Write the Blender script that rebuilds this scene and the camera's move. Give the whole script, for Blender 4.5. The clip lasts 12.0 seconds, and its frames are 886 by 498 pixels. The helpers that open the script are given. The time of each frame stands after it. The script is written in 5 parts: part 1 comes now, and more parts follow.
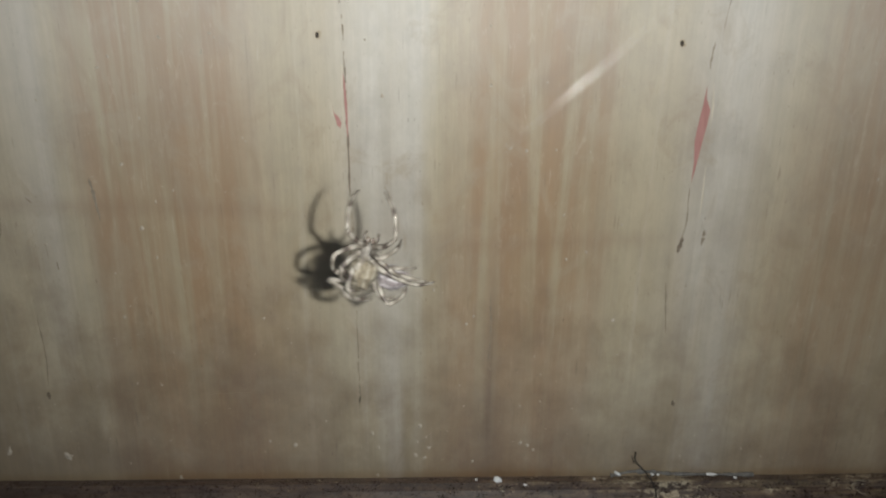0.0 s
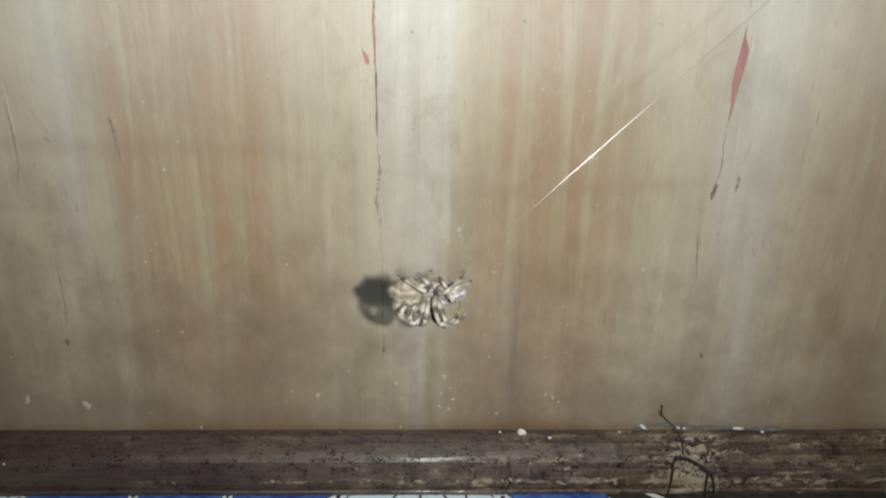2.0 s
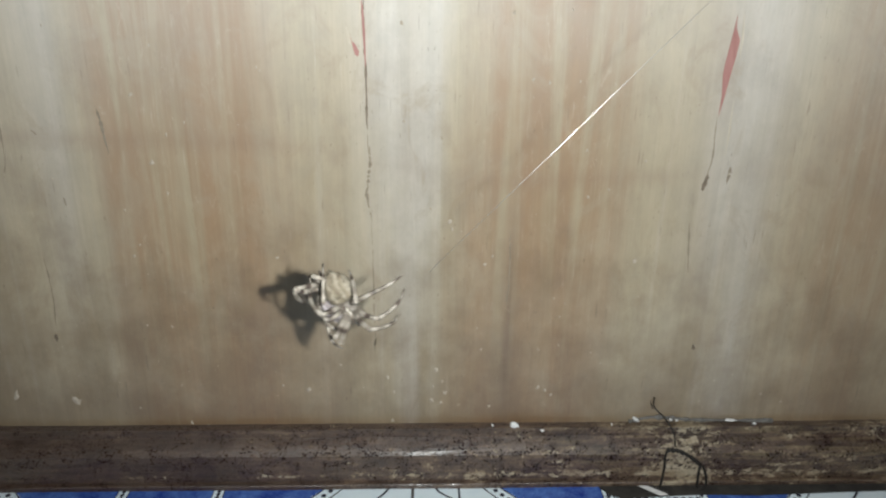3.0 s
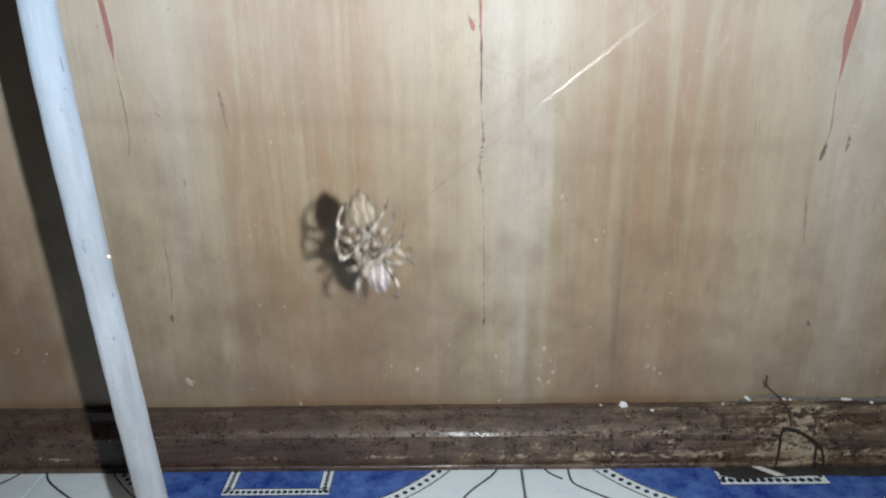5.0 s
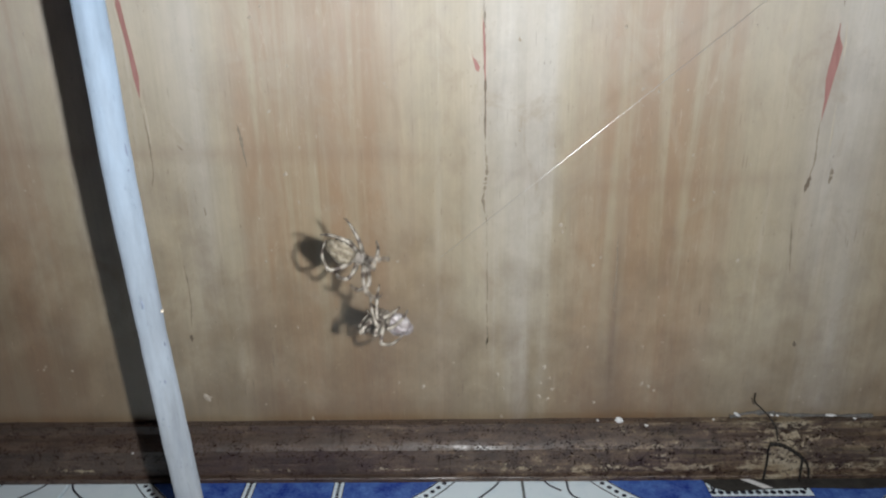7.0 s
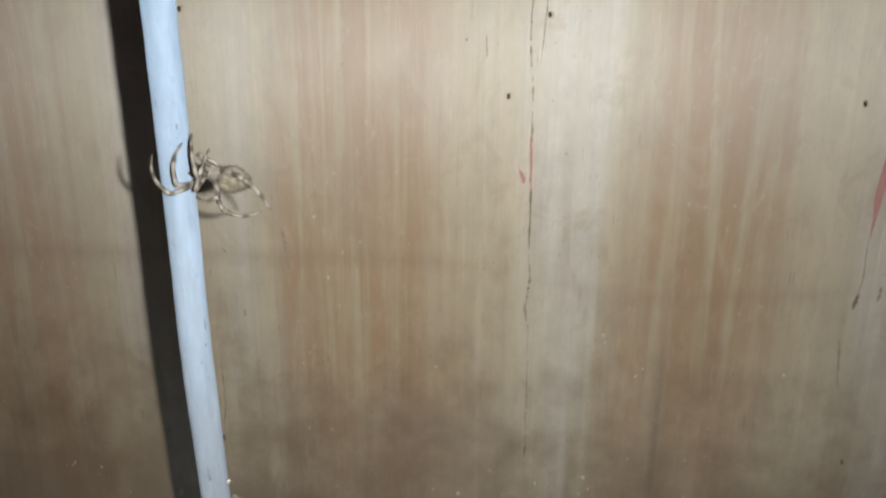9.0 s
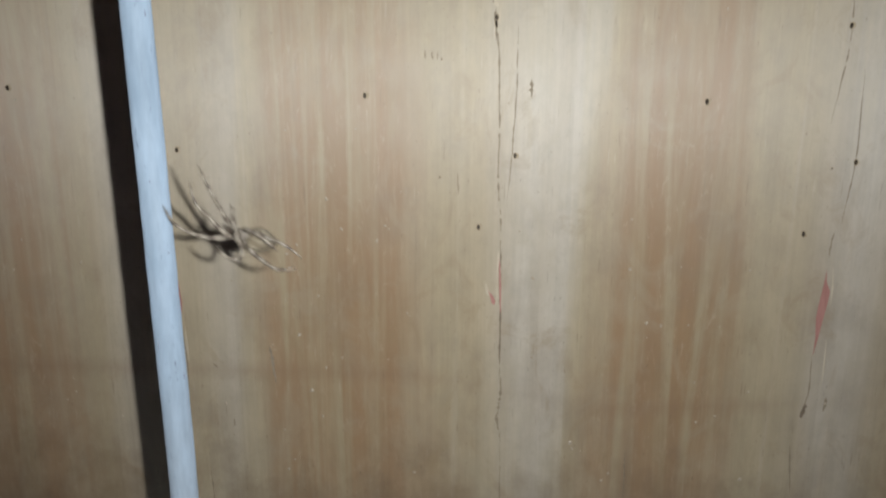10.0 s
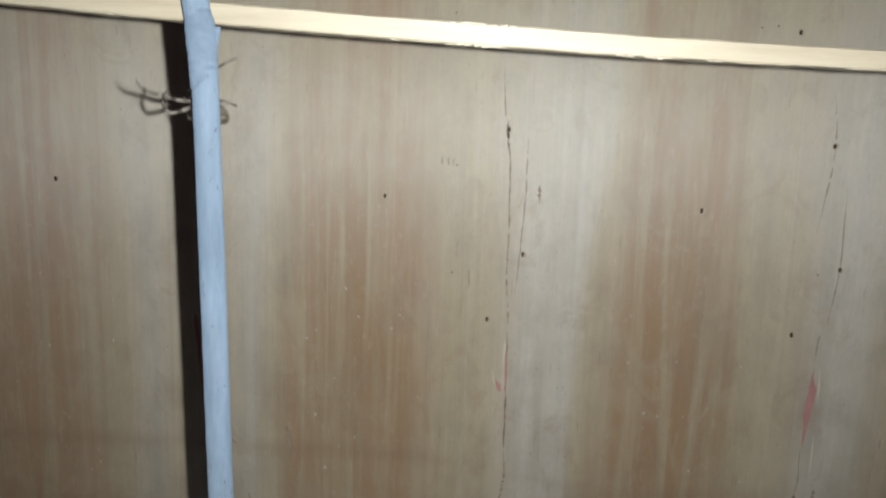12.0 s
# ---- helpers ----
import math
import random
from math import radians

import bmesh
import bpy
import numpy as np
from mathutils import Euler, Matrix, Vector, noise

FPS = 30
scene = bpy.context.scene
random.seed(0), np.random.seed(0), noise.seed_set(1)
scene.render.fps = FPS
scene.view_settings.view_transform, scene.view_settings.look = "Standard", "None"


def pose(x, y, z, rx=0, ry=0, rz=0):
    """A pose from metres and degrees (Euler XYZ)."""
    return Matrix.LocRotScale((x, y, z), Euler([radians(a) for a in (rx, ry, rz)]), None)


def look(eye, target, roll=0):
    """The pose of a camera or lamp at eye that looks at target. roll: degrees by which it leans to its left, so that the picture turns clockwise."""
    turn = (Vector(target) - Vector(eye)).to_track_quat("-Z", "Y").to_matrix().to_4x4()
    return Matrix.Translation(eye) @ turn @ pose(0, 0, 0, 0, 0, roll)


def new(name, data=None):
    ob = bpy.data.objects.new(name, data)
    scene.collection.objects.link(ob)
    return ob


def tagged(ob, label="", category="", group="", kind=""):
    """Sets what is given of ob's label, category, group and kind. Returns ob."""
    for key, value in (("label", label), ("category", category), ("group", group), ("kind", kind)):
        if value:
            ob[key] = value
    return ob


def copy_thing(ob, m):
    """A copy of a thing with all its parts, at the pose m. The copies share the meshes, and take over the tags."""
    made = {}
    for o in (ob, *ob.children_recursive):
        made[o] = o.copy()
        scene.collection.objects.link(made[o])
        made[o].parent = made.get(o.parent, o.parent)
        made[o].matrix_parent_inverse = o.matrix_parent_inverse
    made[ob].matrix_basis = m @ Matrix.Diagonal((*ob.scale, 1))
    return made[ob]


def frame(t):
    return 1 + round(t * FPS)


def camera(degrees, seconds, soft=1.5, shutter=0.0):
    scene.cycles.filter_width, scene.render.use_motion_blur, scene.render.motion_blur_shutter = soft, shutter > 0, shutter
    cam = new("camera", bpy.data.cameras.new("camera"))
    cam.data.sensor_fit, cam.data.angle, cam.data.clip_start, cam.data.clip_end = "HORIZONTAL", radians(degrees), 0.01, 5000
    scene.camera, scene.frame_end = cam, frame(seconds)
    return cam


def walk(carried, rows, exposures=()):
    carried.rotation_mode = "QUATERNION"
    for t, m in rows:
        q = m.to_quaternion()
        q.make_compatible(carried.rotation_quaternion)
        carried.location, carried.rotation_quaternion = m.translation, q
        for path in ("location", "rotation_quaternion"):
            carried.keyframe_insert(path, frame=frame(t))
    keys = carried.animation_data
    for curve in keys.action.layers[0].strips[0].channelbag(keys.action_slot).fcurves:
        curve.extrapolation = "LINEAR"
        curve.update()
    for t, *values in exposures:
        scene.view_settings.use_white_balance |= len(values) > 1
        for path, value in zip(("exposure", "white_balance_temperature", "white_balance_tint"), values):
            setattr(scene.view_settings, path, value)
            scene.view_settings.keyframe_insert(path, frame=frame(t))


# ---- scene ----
cam = camera(63.0, 12.0, soft=2.2, shutter=0.8)
PATH = [
    (0, (0.097, -0.615, 0.5144), (0.1435, 1.273, -0.1435), 0.4),
    (0.5, (0.1, -0.617, 0.5133), (0.1424, 1.27, -0.1495), 0.8),
    (1, (0.0896, -0.616, 0.4935), (0.1005, 1.26, -0.1988), -0.9),
    (1.5, (0.0795, -0.613, 0.4847), (0.1191, 1.256, -0.2261), 0.5),
    (2, (0.0723, -0.612, 0.4778), (0.1201, 1.26, -0.2251), 0.8),
    (2.5, (0.0784, -0.612, 0.4807), (0.121, 1.256, -0.2321), 0.9),
    (2.7, (0.0788, -0.6101, 0.4784), (0.1325, 1.256, -0.2322), 1),
    (4.3, (0.0384, -0.6222, 0.448), (0.0583, 1.257, -0.2628), -2.2),
    (4.5, (0.0348, -0.62, 0.4445), (-0.0052, 1.257, -0.2429), -2.7),
    (5, (0.0057, -0.623, 0.441), (-0.026, 1.261, -0.2306), -1.1),
    (5.5, (0.0117, -0.622, 0.4429), (-0.0146, 1.269, -0.2058), -0.6),
    (6, (0.0039, -0.635, 0.453), (-0.0069, 1.268, -0.1649), -0.6),
    (6.5, (0.0043, -0.654, 0.473), (-0.0339, 1.241, -0.1654), -0.6),
    (6.7, (0.0035, -0.6559, 0.4753), (-0.0349, 1.241, -0.1851), -0.8),
    (8.3, (-0.0069, -0.6046, 0.5135), (-0.0347, 1.288, -0.1809), -1.4),
    (8.5, (-0.0108, -0.62, 0.5253), (-0.1002, 1.288, -0.0693), -1.7),
    (9, (-0.0249, -0.632, 0.5235), (-0.0932, 1.294, -0.0094), 0.1),
    (9.5, (-0.012, -0.657, 0.5703), (-0.0427, 1.294, 0.1318), 0.6),
    (10, (-0.0073, -0.663, 0.6122), (-0.058, 1.288, 0.175), 0),
    (10.5, (-0.0142, -0.674, 0.6183), (-0.0717, 1.29, 0.2453), 1),
    (11, (-0.0135, -0.69, 0.6563), (-0.0656, 1.279, 0.3092), 1.7),
    (11.5, (-0.0143, -0.698, 0.6684), (-0.0793, 1.272, 0.3274), 1.7),
    (12, (-0.0163, -0.701, 0.6684), (-0.075, 1.272, 0.3464), 1.6),
]
walk(cam, [(t, look(eye, target, roll)) for t, eye, target, roll in PATH],
     exposures=[(0.0, -0.38, 6500, 9), (0.5, -0.3, 6500, 8), (1.0, -0.24, 6500, 7), (2.0, -0.03, 6450, 7), (4.5, 0.0, 6300, 11), (6.5, 0.0, 6300, 12), (8.5, -0.14, 6450, 11), (9.5, -0.12, 6650, 11), (11.0, -0.08, 6650, 10), (12.0, -0.06, 6350, 10)])

# ---- light: a phone's torch, carried 21 mm to the right of the lens, is the only lamp ----
TORCH_ASIDE, TORCH_RADIUS, TORCH_GLOW = 0.021, 0.0024, 96000
world = bpy.data.worlds.new("night_room")
scene.world = world
world.use_nodes = True
world.node_tree.nodes["Background"].inputs["Color"].default_value = (0.05, 0.05, 0.06, 1)
world.node_tree.nodes["Background"].inputs["Strength"].default_value = 0.08


# ---- material tools ----
def mat(name, rough=0.6, metal=0.0, spec=0.5):
    m = bpy.data.materials.new(name)
    m.use_nodes = True
    b = m.node_tree.nodes["Principled BSDF"]
    b.inputs["Roughness"].default_value = rough
    b.inputs["Metallic"].default_value = metal
    b.inputs["Specular IOR Level"].default_value = spec
    return m


class Net:
    """Short ways to add nodes to a material."""

    def __init__(self, m):
        self.tree, self.bsdf = m.node_tree, m.node_tree.nodes["Principled BSDF"]

    def put(self, node, socket, value):
        if isinstance(value, bpy.types.NodeSocket):
            self.tree.links.new(value, node.inputs[socket])
        else:
            node.inputs[socket].default_value = value

    def add(self, kind, **values):
        n = self.tree.nodes.new(kind)
        for k, v in values.items():
            self.put(n, k, v)
        return n

    def math(self, op, a, b=0.0, c=0.0):
        n = self.tree.nodes.new("ShaderNodeMath")
        n.operation = op
        for i, v in enumerate((a, b, c)):
            self.put(n, i, v)
        return n.outputs[0]

    def coords(self, scale=(1, 1, 1), turn=(0, 0, 0), shift=(0, 0, 0)):
        c = self.tree.nodes.new("ShaderNodeTexCoord")
        n = self.tree.nodes.new("ShaderNodeMapping")
        self.tree.links.new(c.outputs["Object"], n.inputs["Vector"])
        n.inputs["Scale"].default_value, n.inputs["Rotation"].default_value, n.inputs["Location"].default_value = scale, turn, shift
        return n.outputs[0]

    def noise(self, vector, scale=1.0, detail=4.0, rough=0.6, warp=0.0):
        n = self.tree.nodes.new("ShaderNodeTexNoise")
        self.put(n, "Vector", vector)
        n.inputs["Scale"].default_value, n.inputs["Detail"].default_value = scale, detail
        n.inputs["Roughness"].default_value, n.inputs["Distortion"].default_value = rough, warp
        return n.outputs["Fac"]

    def ramp(self, value, stops, smooth=False):
        n = self.tree.nodes.new("ShaderNodeValToRGB")
        self.put(n, "Fac", value)
        n.color_ramp.interpolation = "EASE" if smooth else "LINEAR"
        e = n.color_ramp.elements
        while len(e) < len(stops):
            e.new(0.5)
        for el, (p, c) in zip(e, stops):
            el.position, el.color = p, (*c, 1) if isinstance(c, tuple) else (c, c, c, 1)
        return n.outputs["Color"]

    def mix(self, fac, a, b, blend="MIX"):
        n = self.tree.nodes.new("ShaderNodeMix")
        n.data_type, n.blend_type = "RGBA", blend
        self.put(n, 0, fac)
        for i, v in ((6, a), (7, b)):
            self.put(n, i, (*v, 1) if isinstance(v, tuple) else v)
        return n.outputs[2]

    def bump(self, height, strength, distance):
        n = self.add("ShaderNodeBump", Height=height, Strength=strength, Distance=distance)
        self.put(self.bsdf, "Normal", n.outputs[0])

    def colour(self, c):
        self.put(self.bsdf, "Base Color", (*c, 1) if isinstance(c, tuple) else c)


def speckled(name, dark, light, scale=60, rough=0.6, stretch=(1, 1, 1), low=0.35, high=0.7, bump=0.2, depth=0.0004, metal=0.0, spec=0.5):
    """A surface of two tones in patches and fine grain, with relief."""
    m = mat(name, rough, metal, spec)
    n = Net(m)
    v = n.coords(stretch)
    patches = n.noise(v, scale, 6)
    grain = n.noise(v, scale * 9, 3)
    both = n.math("ADD", n.math("MULTIPLY", patches, 0.75), n.math("MULTIPLY", grain, 0.25))
    n.colour(n.ramp(both, [(low, dark), (high, light)]))
    n.put(n.bsdf, "Roughness", n.math("ADD", rough - 0.1, n.math("MULTIPLY", patches, 0.2)))
    if bump:
        n.bump(both, bump, depth)
    return m


# ---- materials ----
TIP = 1.0          # degrees by which the sheet hangs out of level
SHEET_LOW = 0.065  # the sheet's own heights run this much over the room's

# the veneer's figure across the sheet: places where each tone is pure, over the nails' level and under it
TONES = {"W": (0.452, 0.421, 0.372), "P": (0.41, 0.37, 0.312), "L": (0.386, 0.328, 0.234), "O": (0.352, 0.295, 0.203), "T": (0.337, 0.27, 0.187), "B": (0.315, 0.238, 0.151), "R": (0.31, 0.219, 0.134), "D": (0.25, 0.167, 0.106), "G": (0.29, 0.208, 0.122)}
UPPER = [(-0.60, "B"), (-0.50, "R"), (-0.44, "R"), (-0.405, "T"), (-0.365, "O"), (-0.335, "P"), (-0.31, "L"), (-0.27, "L"), (-0.236, "P"), (-0.222, "L"), (-0.207, "T"), (-0.17, "R"), (-0.125, "G"), (-0.085, "R"), (-0.055, "T"), (-0.03, "O"),
         (0.005, "L"), (0.03, "P"), (0.045, "W"), (0.06, "P"), (0.078, "W"), (0.097, "L"), (0.122, "T"), (0.15, "R"), (0.195, "G"), (0.232, "B"), (0.262, "O"), (0.30, "L"), (0.33, "P"), (0.355, "W"), (0.40, "L"), (0.46, "B")]
LOWER = [(-0.60, "T"), (-0.44, "R"), (-0.375, "B"), (-0.33, "O"), (-0.275, "L"), (-0.25, "L"), (-0.235, "O"), (-0.214, "L"), (-0.204, "T"), (-0.18, "B"), (-0.12, "R"), (-0.07, "R"), (-0.045, "B"), (-0.01, "T"), (0.012, "O"), (0.03, "L"), (0.05, "O"), (0.064, "P"), (0.074, "O"), (0.088, "L"),
         (0.099, "B"), (0.142, "B"), (0.153, "D"), (0.166, "B"), (0.205, "B"), (0.245, "T"), (0.27, "O"), (0.318, "L"), (0.336, "O"), (0.375, "P"), (0.40, "L"), (0.45, "B")]


def veneer():
    m = mat("veneer", 0.6, 0.0, 0.8)
    n = Net(m)
    p = n.coords(turn=(0, radians(-TIP), 0))
    sep = n.add("ShaderNodeSeparateXYZ", Vector=p)
    x, low = sep.outputs["X"], sep.outputs["Z"]
    z = n.math("ADD", low, SHEET_LOW)
    slow = n.noise(n.coords((5, 5, 2.6)), 1.0, 2, 0.5)
    drift = n.noise(n.coords((30, 30, 2.4)), 1.0, 3, 0.55)
    feather = n.noise(n.coords((150, 60, 2.0), shift=(2, 0, 1)), 1.0, 3, 0.6)
    shift = n.math("ADD", n.math("MULTIPLY", n.math("SUBTRACT", slow, 0.5), 0.02), n.math("MULTIPLY", n.math("SUBTRACT", drift, 0.5), 0.018))
    shift = n.math("ADD", shift, n.math("MULTIPLY", n.math("SUBTRACT", feather, 0.5), 0.012))
    # the brown bands narrow into rounded tongues as they rise
    sides = n.ramp(n.math("ADD", x, 0.5), [(0.04, 0.5), (0.12, 1.0), (0.22, 0.5), (0.29, 0.2), (0.38, 0.5), (0.46, 1.0), (0.54, 0.5), (0.61, 0.0), (0.68, 0.5), (0.75, 1.0), (0.85, 0.5)])
    rise = n.ramp(z, [(0.44, 0.0), (0.62, 0.35), (0.74, 0.9), (0.80, 1.0)])
    shift = n.math("ADD", shift, n.math("MULTIPLY", n.math("MULTIPLY", n.math("SUBTRACT", sides, 0.5), rise), 0.056))
    across = n.math("DIVIDE", n.math("ADD", n.math("ADD", x, shift), 0.6), 1.2)
    upper = n.ramp(across, [((q + 0.6) / 1.2, TONES[k]) for q, k in UPPER])
    lower = n.ramp(across, [((q + 0.6) / 1.2, TONES[k]) for q, k in LOWER])
    c = n.mix(n.ramp(n.math("ADD", z, n.math("MULTIPLY", n.math("SUBTRACT", drift, 0.5), 0.3)), [(0.20, 0.0), (0.40, 1.0)]), lower, upper)
    streak = n.noise(n.coords((64, 20, 1.4)), 1.0, 5, 0.62, 0.5)
    # the brown thins out in wisps toward the top
    c = n.mix(n.ramp(n.math("ADD", z, n.math("MULTIPLY", n.math("SUBTRACT", streak, 0.5), 0.5)), [(0.64, 0.0), (0.88, 0.7)]), c, (0.354, 0.308, 0.203))
    heart = n.ramp(across, [((q + 0.6) / 1.2, v) for q, v in ((-0.60, 0.8), (-0.42, 1.0), (-0.35, 0.1), (-0.212, 0.05), (-0.195, 1.0), (-0.08, 0.9), (-0.04, 0.1), (0.09, 0.0), (0.12, 0.8), (0.22, 1.0), (0.26, 0.15), (0.40, 0.1), (0.45, 0.9))])
    heart = n.math("MULTIPLY", heart, n.ramp(z, [(0.14, 0.45), (0.36, 1.0)]))
    fine = n.noise(n.coords((420, 60, 16)), 1.0, 4, 0.65)
    vein = n.noise(n.coords((190, 40, 2.6), shift=(1, 0, 4)), 1.0, 4, 0.6, 0.4)
    mottle = n.noise(n.coords((75, 75, 40), shift=(7, 0, 3)), 1.0, 6, 0.7)
    blotch = n.noise(n.coords((9, 9, 4)), 1.0, 5, 0.6)
    cloud = n.noise(n.coords((34, 34, 22)), 1.0, 8, 0.68)
    pits = n.noise(n.coords((420, 100, 150)), 1.0, 2, 0.5)
    dash = n.noise(n.coords((330, 100, 26), shift=(5, 0, 2)), 1.0, 2, 0.5)
    c = n.mix(1.0, c, n.ramp(streak, [(0.25, 0.87), (0.42, 0.97), (0.58, 1.02), (0.75, 1.11)]), "MULTIPLY")
    c = n.mix(1.0, c, n.ramp(fine, [(0.3, 0.95), (0.7, 1.045)]), "MULTIPLY")
    c = n.mix(1.0, c, n.ramp(cloud, [(0.30, 0.86), (0.5, 1.0), (0.70, 1.09)]), "MULTIPLY")
    c = n.mix(1.0, c, n.ramp(vein, [(0.28, 0.94), (0.46, 0.99), (0.58, 1.01), (0.74, 1.06)]), "MULTIPLY")
    c = n.mix(1.0, c, n.ramp(mottle, [(0.28, 0.93), (0.5, 1.0), (0.72, 1.06)]), "MULTIPLY")
    # narrow cream streaks, some in each repeat of the figure
    x0 = n.math("ADD", x, n.math("MULTIPLY", n.math("SUBTRACT", drift, 0.5), 0.008))
    broken = n.ramp(n.noise(n.coords((40, 40, 7), shift=(0, 2, 5)), 1.0, 4, 0.6), [(0.35, 0.15), (0.6, 1.0)])
    for at, half, much in ((-0.3145, 0.004, 0.4), (-0.293, 0.0025, 0.4), (-0.2365, 0.0045, 0.35), (-0.2175, 0.004, 0.3), (-0.018, 0.005, 0.3), (0.037, 0.004, 0.4), (0.0665, 0.008, 0.7), (0.0845, 0.006, 0.5), (0.288, 0.003, 0.35), (0.343, 0.0045, 0.45), (0.372, 0.006, 0.5)):
        line = n.math("SUBTRACT", 1.0, n.math("MINIMUM", n.math("MULTIPLY", n.math("ABSOLUTE", n.math("SUBTRACT", x0, at)), 1 / half), 1.0))
        c = n.mix(n.math("MULTIPLY", n.math("MULTIPLY", line, broken), n.ramp(vein, [(0.3, 0.3 * much), (0.6, 0.8 * much)])), c, (0.50, 0.465, 0.41))
    # a cathedral arch of browner wood, its left edge a dark line to the foot of the sheet
    drop = n.math("MAXIMUM", n.math("SUBTRACT", 0.462, z), 0.0)
    wide = n.math("MULTIPLY", n.math("POWER", drop, 0.45), 0.088)
    aside = n.math("SUBTRACT", n.math("ADD", x, n.math("MULTIPLY", n.math("SUBTRACT", feather, 0.5), 0.006)), 0.174)
    inner = n.math("SUBTRACT", wide, n.math("ABSOLUTE", aside))
    c = n.mix(n.ramp(inner, [(0.0, 0.0), (0.007, 0.34), (0.03, 0.12)]), c, (0.235, 0.145, 0.09))
    edge = n.math("SUBTRACT", 1.0, n.math("MINIMUM", n.math("MULTIPLY", n.math("ABSOLUTE", n.math("SUBTRACT", x0, n.math("ADD", 0.1515, n.math("MULTIPLY", slow, 0.006)))), 200.0), 1.0))
    c = n.mix(n.math("MULTIPLY", edge, n.ramp(z, [(0.12, 0.25), (0.18, 0.6), (0.30, 0.6), (0.36, 0.0)])), c, (0.15, 0.095, 0.06))
    # the heart of each band ends in a rounded, browner tongue
    sway = n.math("ADD", n.math("MULTIPLY", n.math("SUBTRACT", drift, 0.5), 0.03), n.math("MULTIPLY", n.math("SUBTRACT", cloud, 0.5), 0.03))
    for at, top, much in ((-0.452, 0.66, 0.3), (-0.128, 0.73, 0.68), (0.182, 0.745, 0.62)):
        drop = n.math("MAXIMUM", n.math("SUBTRACT", top, n.math("ADD", z, sway)), 0.0)
        off = n.math("ABSOLUTE", n.math("ADD", n.math("SUBTRACT", x, at), sway))
        inside = n.math("SUBTRACT", n.math("MULTIPLY", n.math("POWER", drop, 0.5), 0.14), off)
        c = n.mix(n.math("MULTIPLY", n.ramp(inside, [(0.0, 0.0), (0.035, much)]), n.ramp(z, [(0.36, 0.0), (0.52, 1.0)])), c, (0.255, 0.163, 0.085))
    # growth rings cut in tall nested arches down the brown bands
    rings = n.math("SINE", n.math("ADD", n.math("MULTIPLY", n.math("SUBTRACT", z, n.math("MULTIPLY", n.math("MULTIPLY", aside, aside), 110.0)), 150.0), n.math("MULTIPLY", n.math("ADD", n.math("ADD", blotch, drift), n.math("MULTIPLY", cloud, 0.5)), 20.0)))
    c = n.mix(n.math("MULTIPLY", heart, n.math("MULTIPLY", n.math("ADD", rings, 1.0), 0.06)), c, (0.215, 0.13, 0.08))
    c = n.mix(n.math("MULTIPLY", heart, n.ramp(blotch, [(0.42, 0.0), (0.62, 0.62)])), c, (0.285, 0.178, 0.102))
    # olive sapwood runs down through the brown in long blades
    blade = n.noise(n.coords((48, 30, 2.2), turn=(0, radians(1.5), 0), shift=(4, 0, 6)), 1.0, 5, 0.62, 0.9)
    c = n.mix(n.math("MULTIPLY", heart, n.ramp(blade, [(0.47, 0.0), (0.64, 0.7)])), c, (0.366, 0.317, 0.215))
    c = n.mix(n.math("MULTIPLY", heart, n.ramp(blade, [(0.32, 0.65), (0.48, 0.0)])), c, (0.28, 0.168, 0.09))
    # fine pale wisps that wander upward
    curl = n.noise(n.coords((85, 40, 9), shift=(3, 0, 8)), 1.0, 2, 0.5, 1.6)
    wisp = n.math("SUBTRACT", 1.0, n.math("MINIMUM", n.math("MULTIPLY", n.math("ABSOLUTE", n.math("SUBTRACT", curl, 0.5)), 55.0), 1.0))
    c = n.mix(n.math("MULTIPLY", n.math("MULTIPLY", wisp, heart), n.ramp(mottle, [(0.42, 0.0), (0.62, 0.5)])), c, (0.45, 0.375, 0.28))
    c = n.mix(n.ramp(pits, [(0.68, 0.0), (0.76, 0.6)]), c, (0.13, 0.085, 0.05))
    c = n.mix(n.ramp(dash, [(0.67, 0.0), (0.75, 0.28)]), c, (0.50, 0.45, 0.38))
    c = n.mix(n.ramp(dash, [(0.26, 0.5), (0.33, 0.0)]), c, (0.16, 0.11, 0.07))
    # a level water mark that steps down between the repeats
    fall = n.ramp(n.math("ADD", x, 0.5), [(0.44, 0.401), (0.63, 0.370), (0.73, 0.376), (0.88, 0.385)])
    level = n.math("ADD", fall, n.math("MULTIPLY", n.math("SUBTRACT", cloud, 0.5), 0.012))
    mark = n.math("SUBTRACT", 1.0, n.math("MINIMUM", n.math("MULTIPLY", n.math("ABSOLUTE", n.math("SUBTRACT", z, level)), 80.0), 1.0))
    worn = n.ramp(n.math("ADD", x, 0.5), [(0.0, 0.26), (0.44, 0.25), (0.50, 0.08), (0.60, 0.08), (0.65, 0.30), (0.78, 0.26), (0.82, 0.08)])
    c = n.mix(n.math("MULTIPLY", mark, n.math("MULTIPLY", worn, n.ramp(blotch, [(0.3, 0.7), (0.6, 1.2)]))), c, (0.205, 0.125, 0.078))
    # uneven grime over the whole sheet
    grime_shade = n.noise(n.coords((10, 10, 8), shift=(3, 1, 7)), 1.0, 8, 0.72)
    c = n.mix(n.ramp(grime_shade, [(0.50, 0.0), (0.72, 0.4)]), c, (0.195, 0.155, 0.125))
    # dull handling marks smeared over the varnish, greyish and uneven
    smear = n.noise(n.coords((24, 24, 15), shift=(6, 2, 9)), 1.0, 6, 0.66, 1.2)
    c = n.mix(n.ramp(smear, [(0.50, 0.0), (0.66, 0.28)]), c, (0.362, 0.318, 0.235))
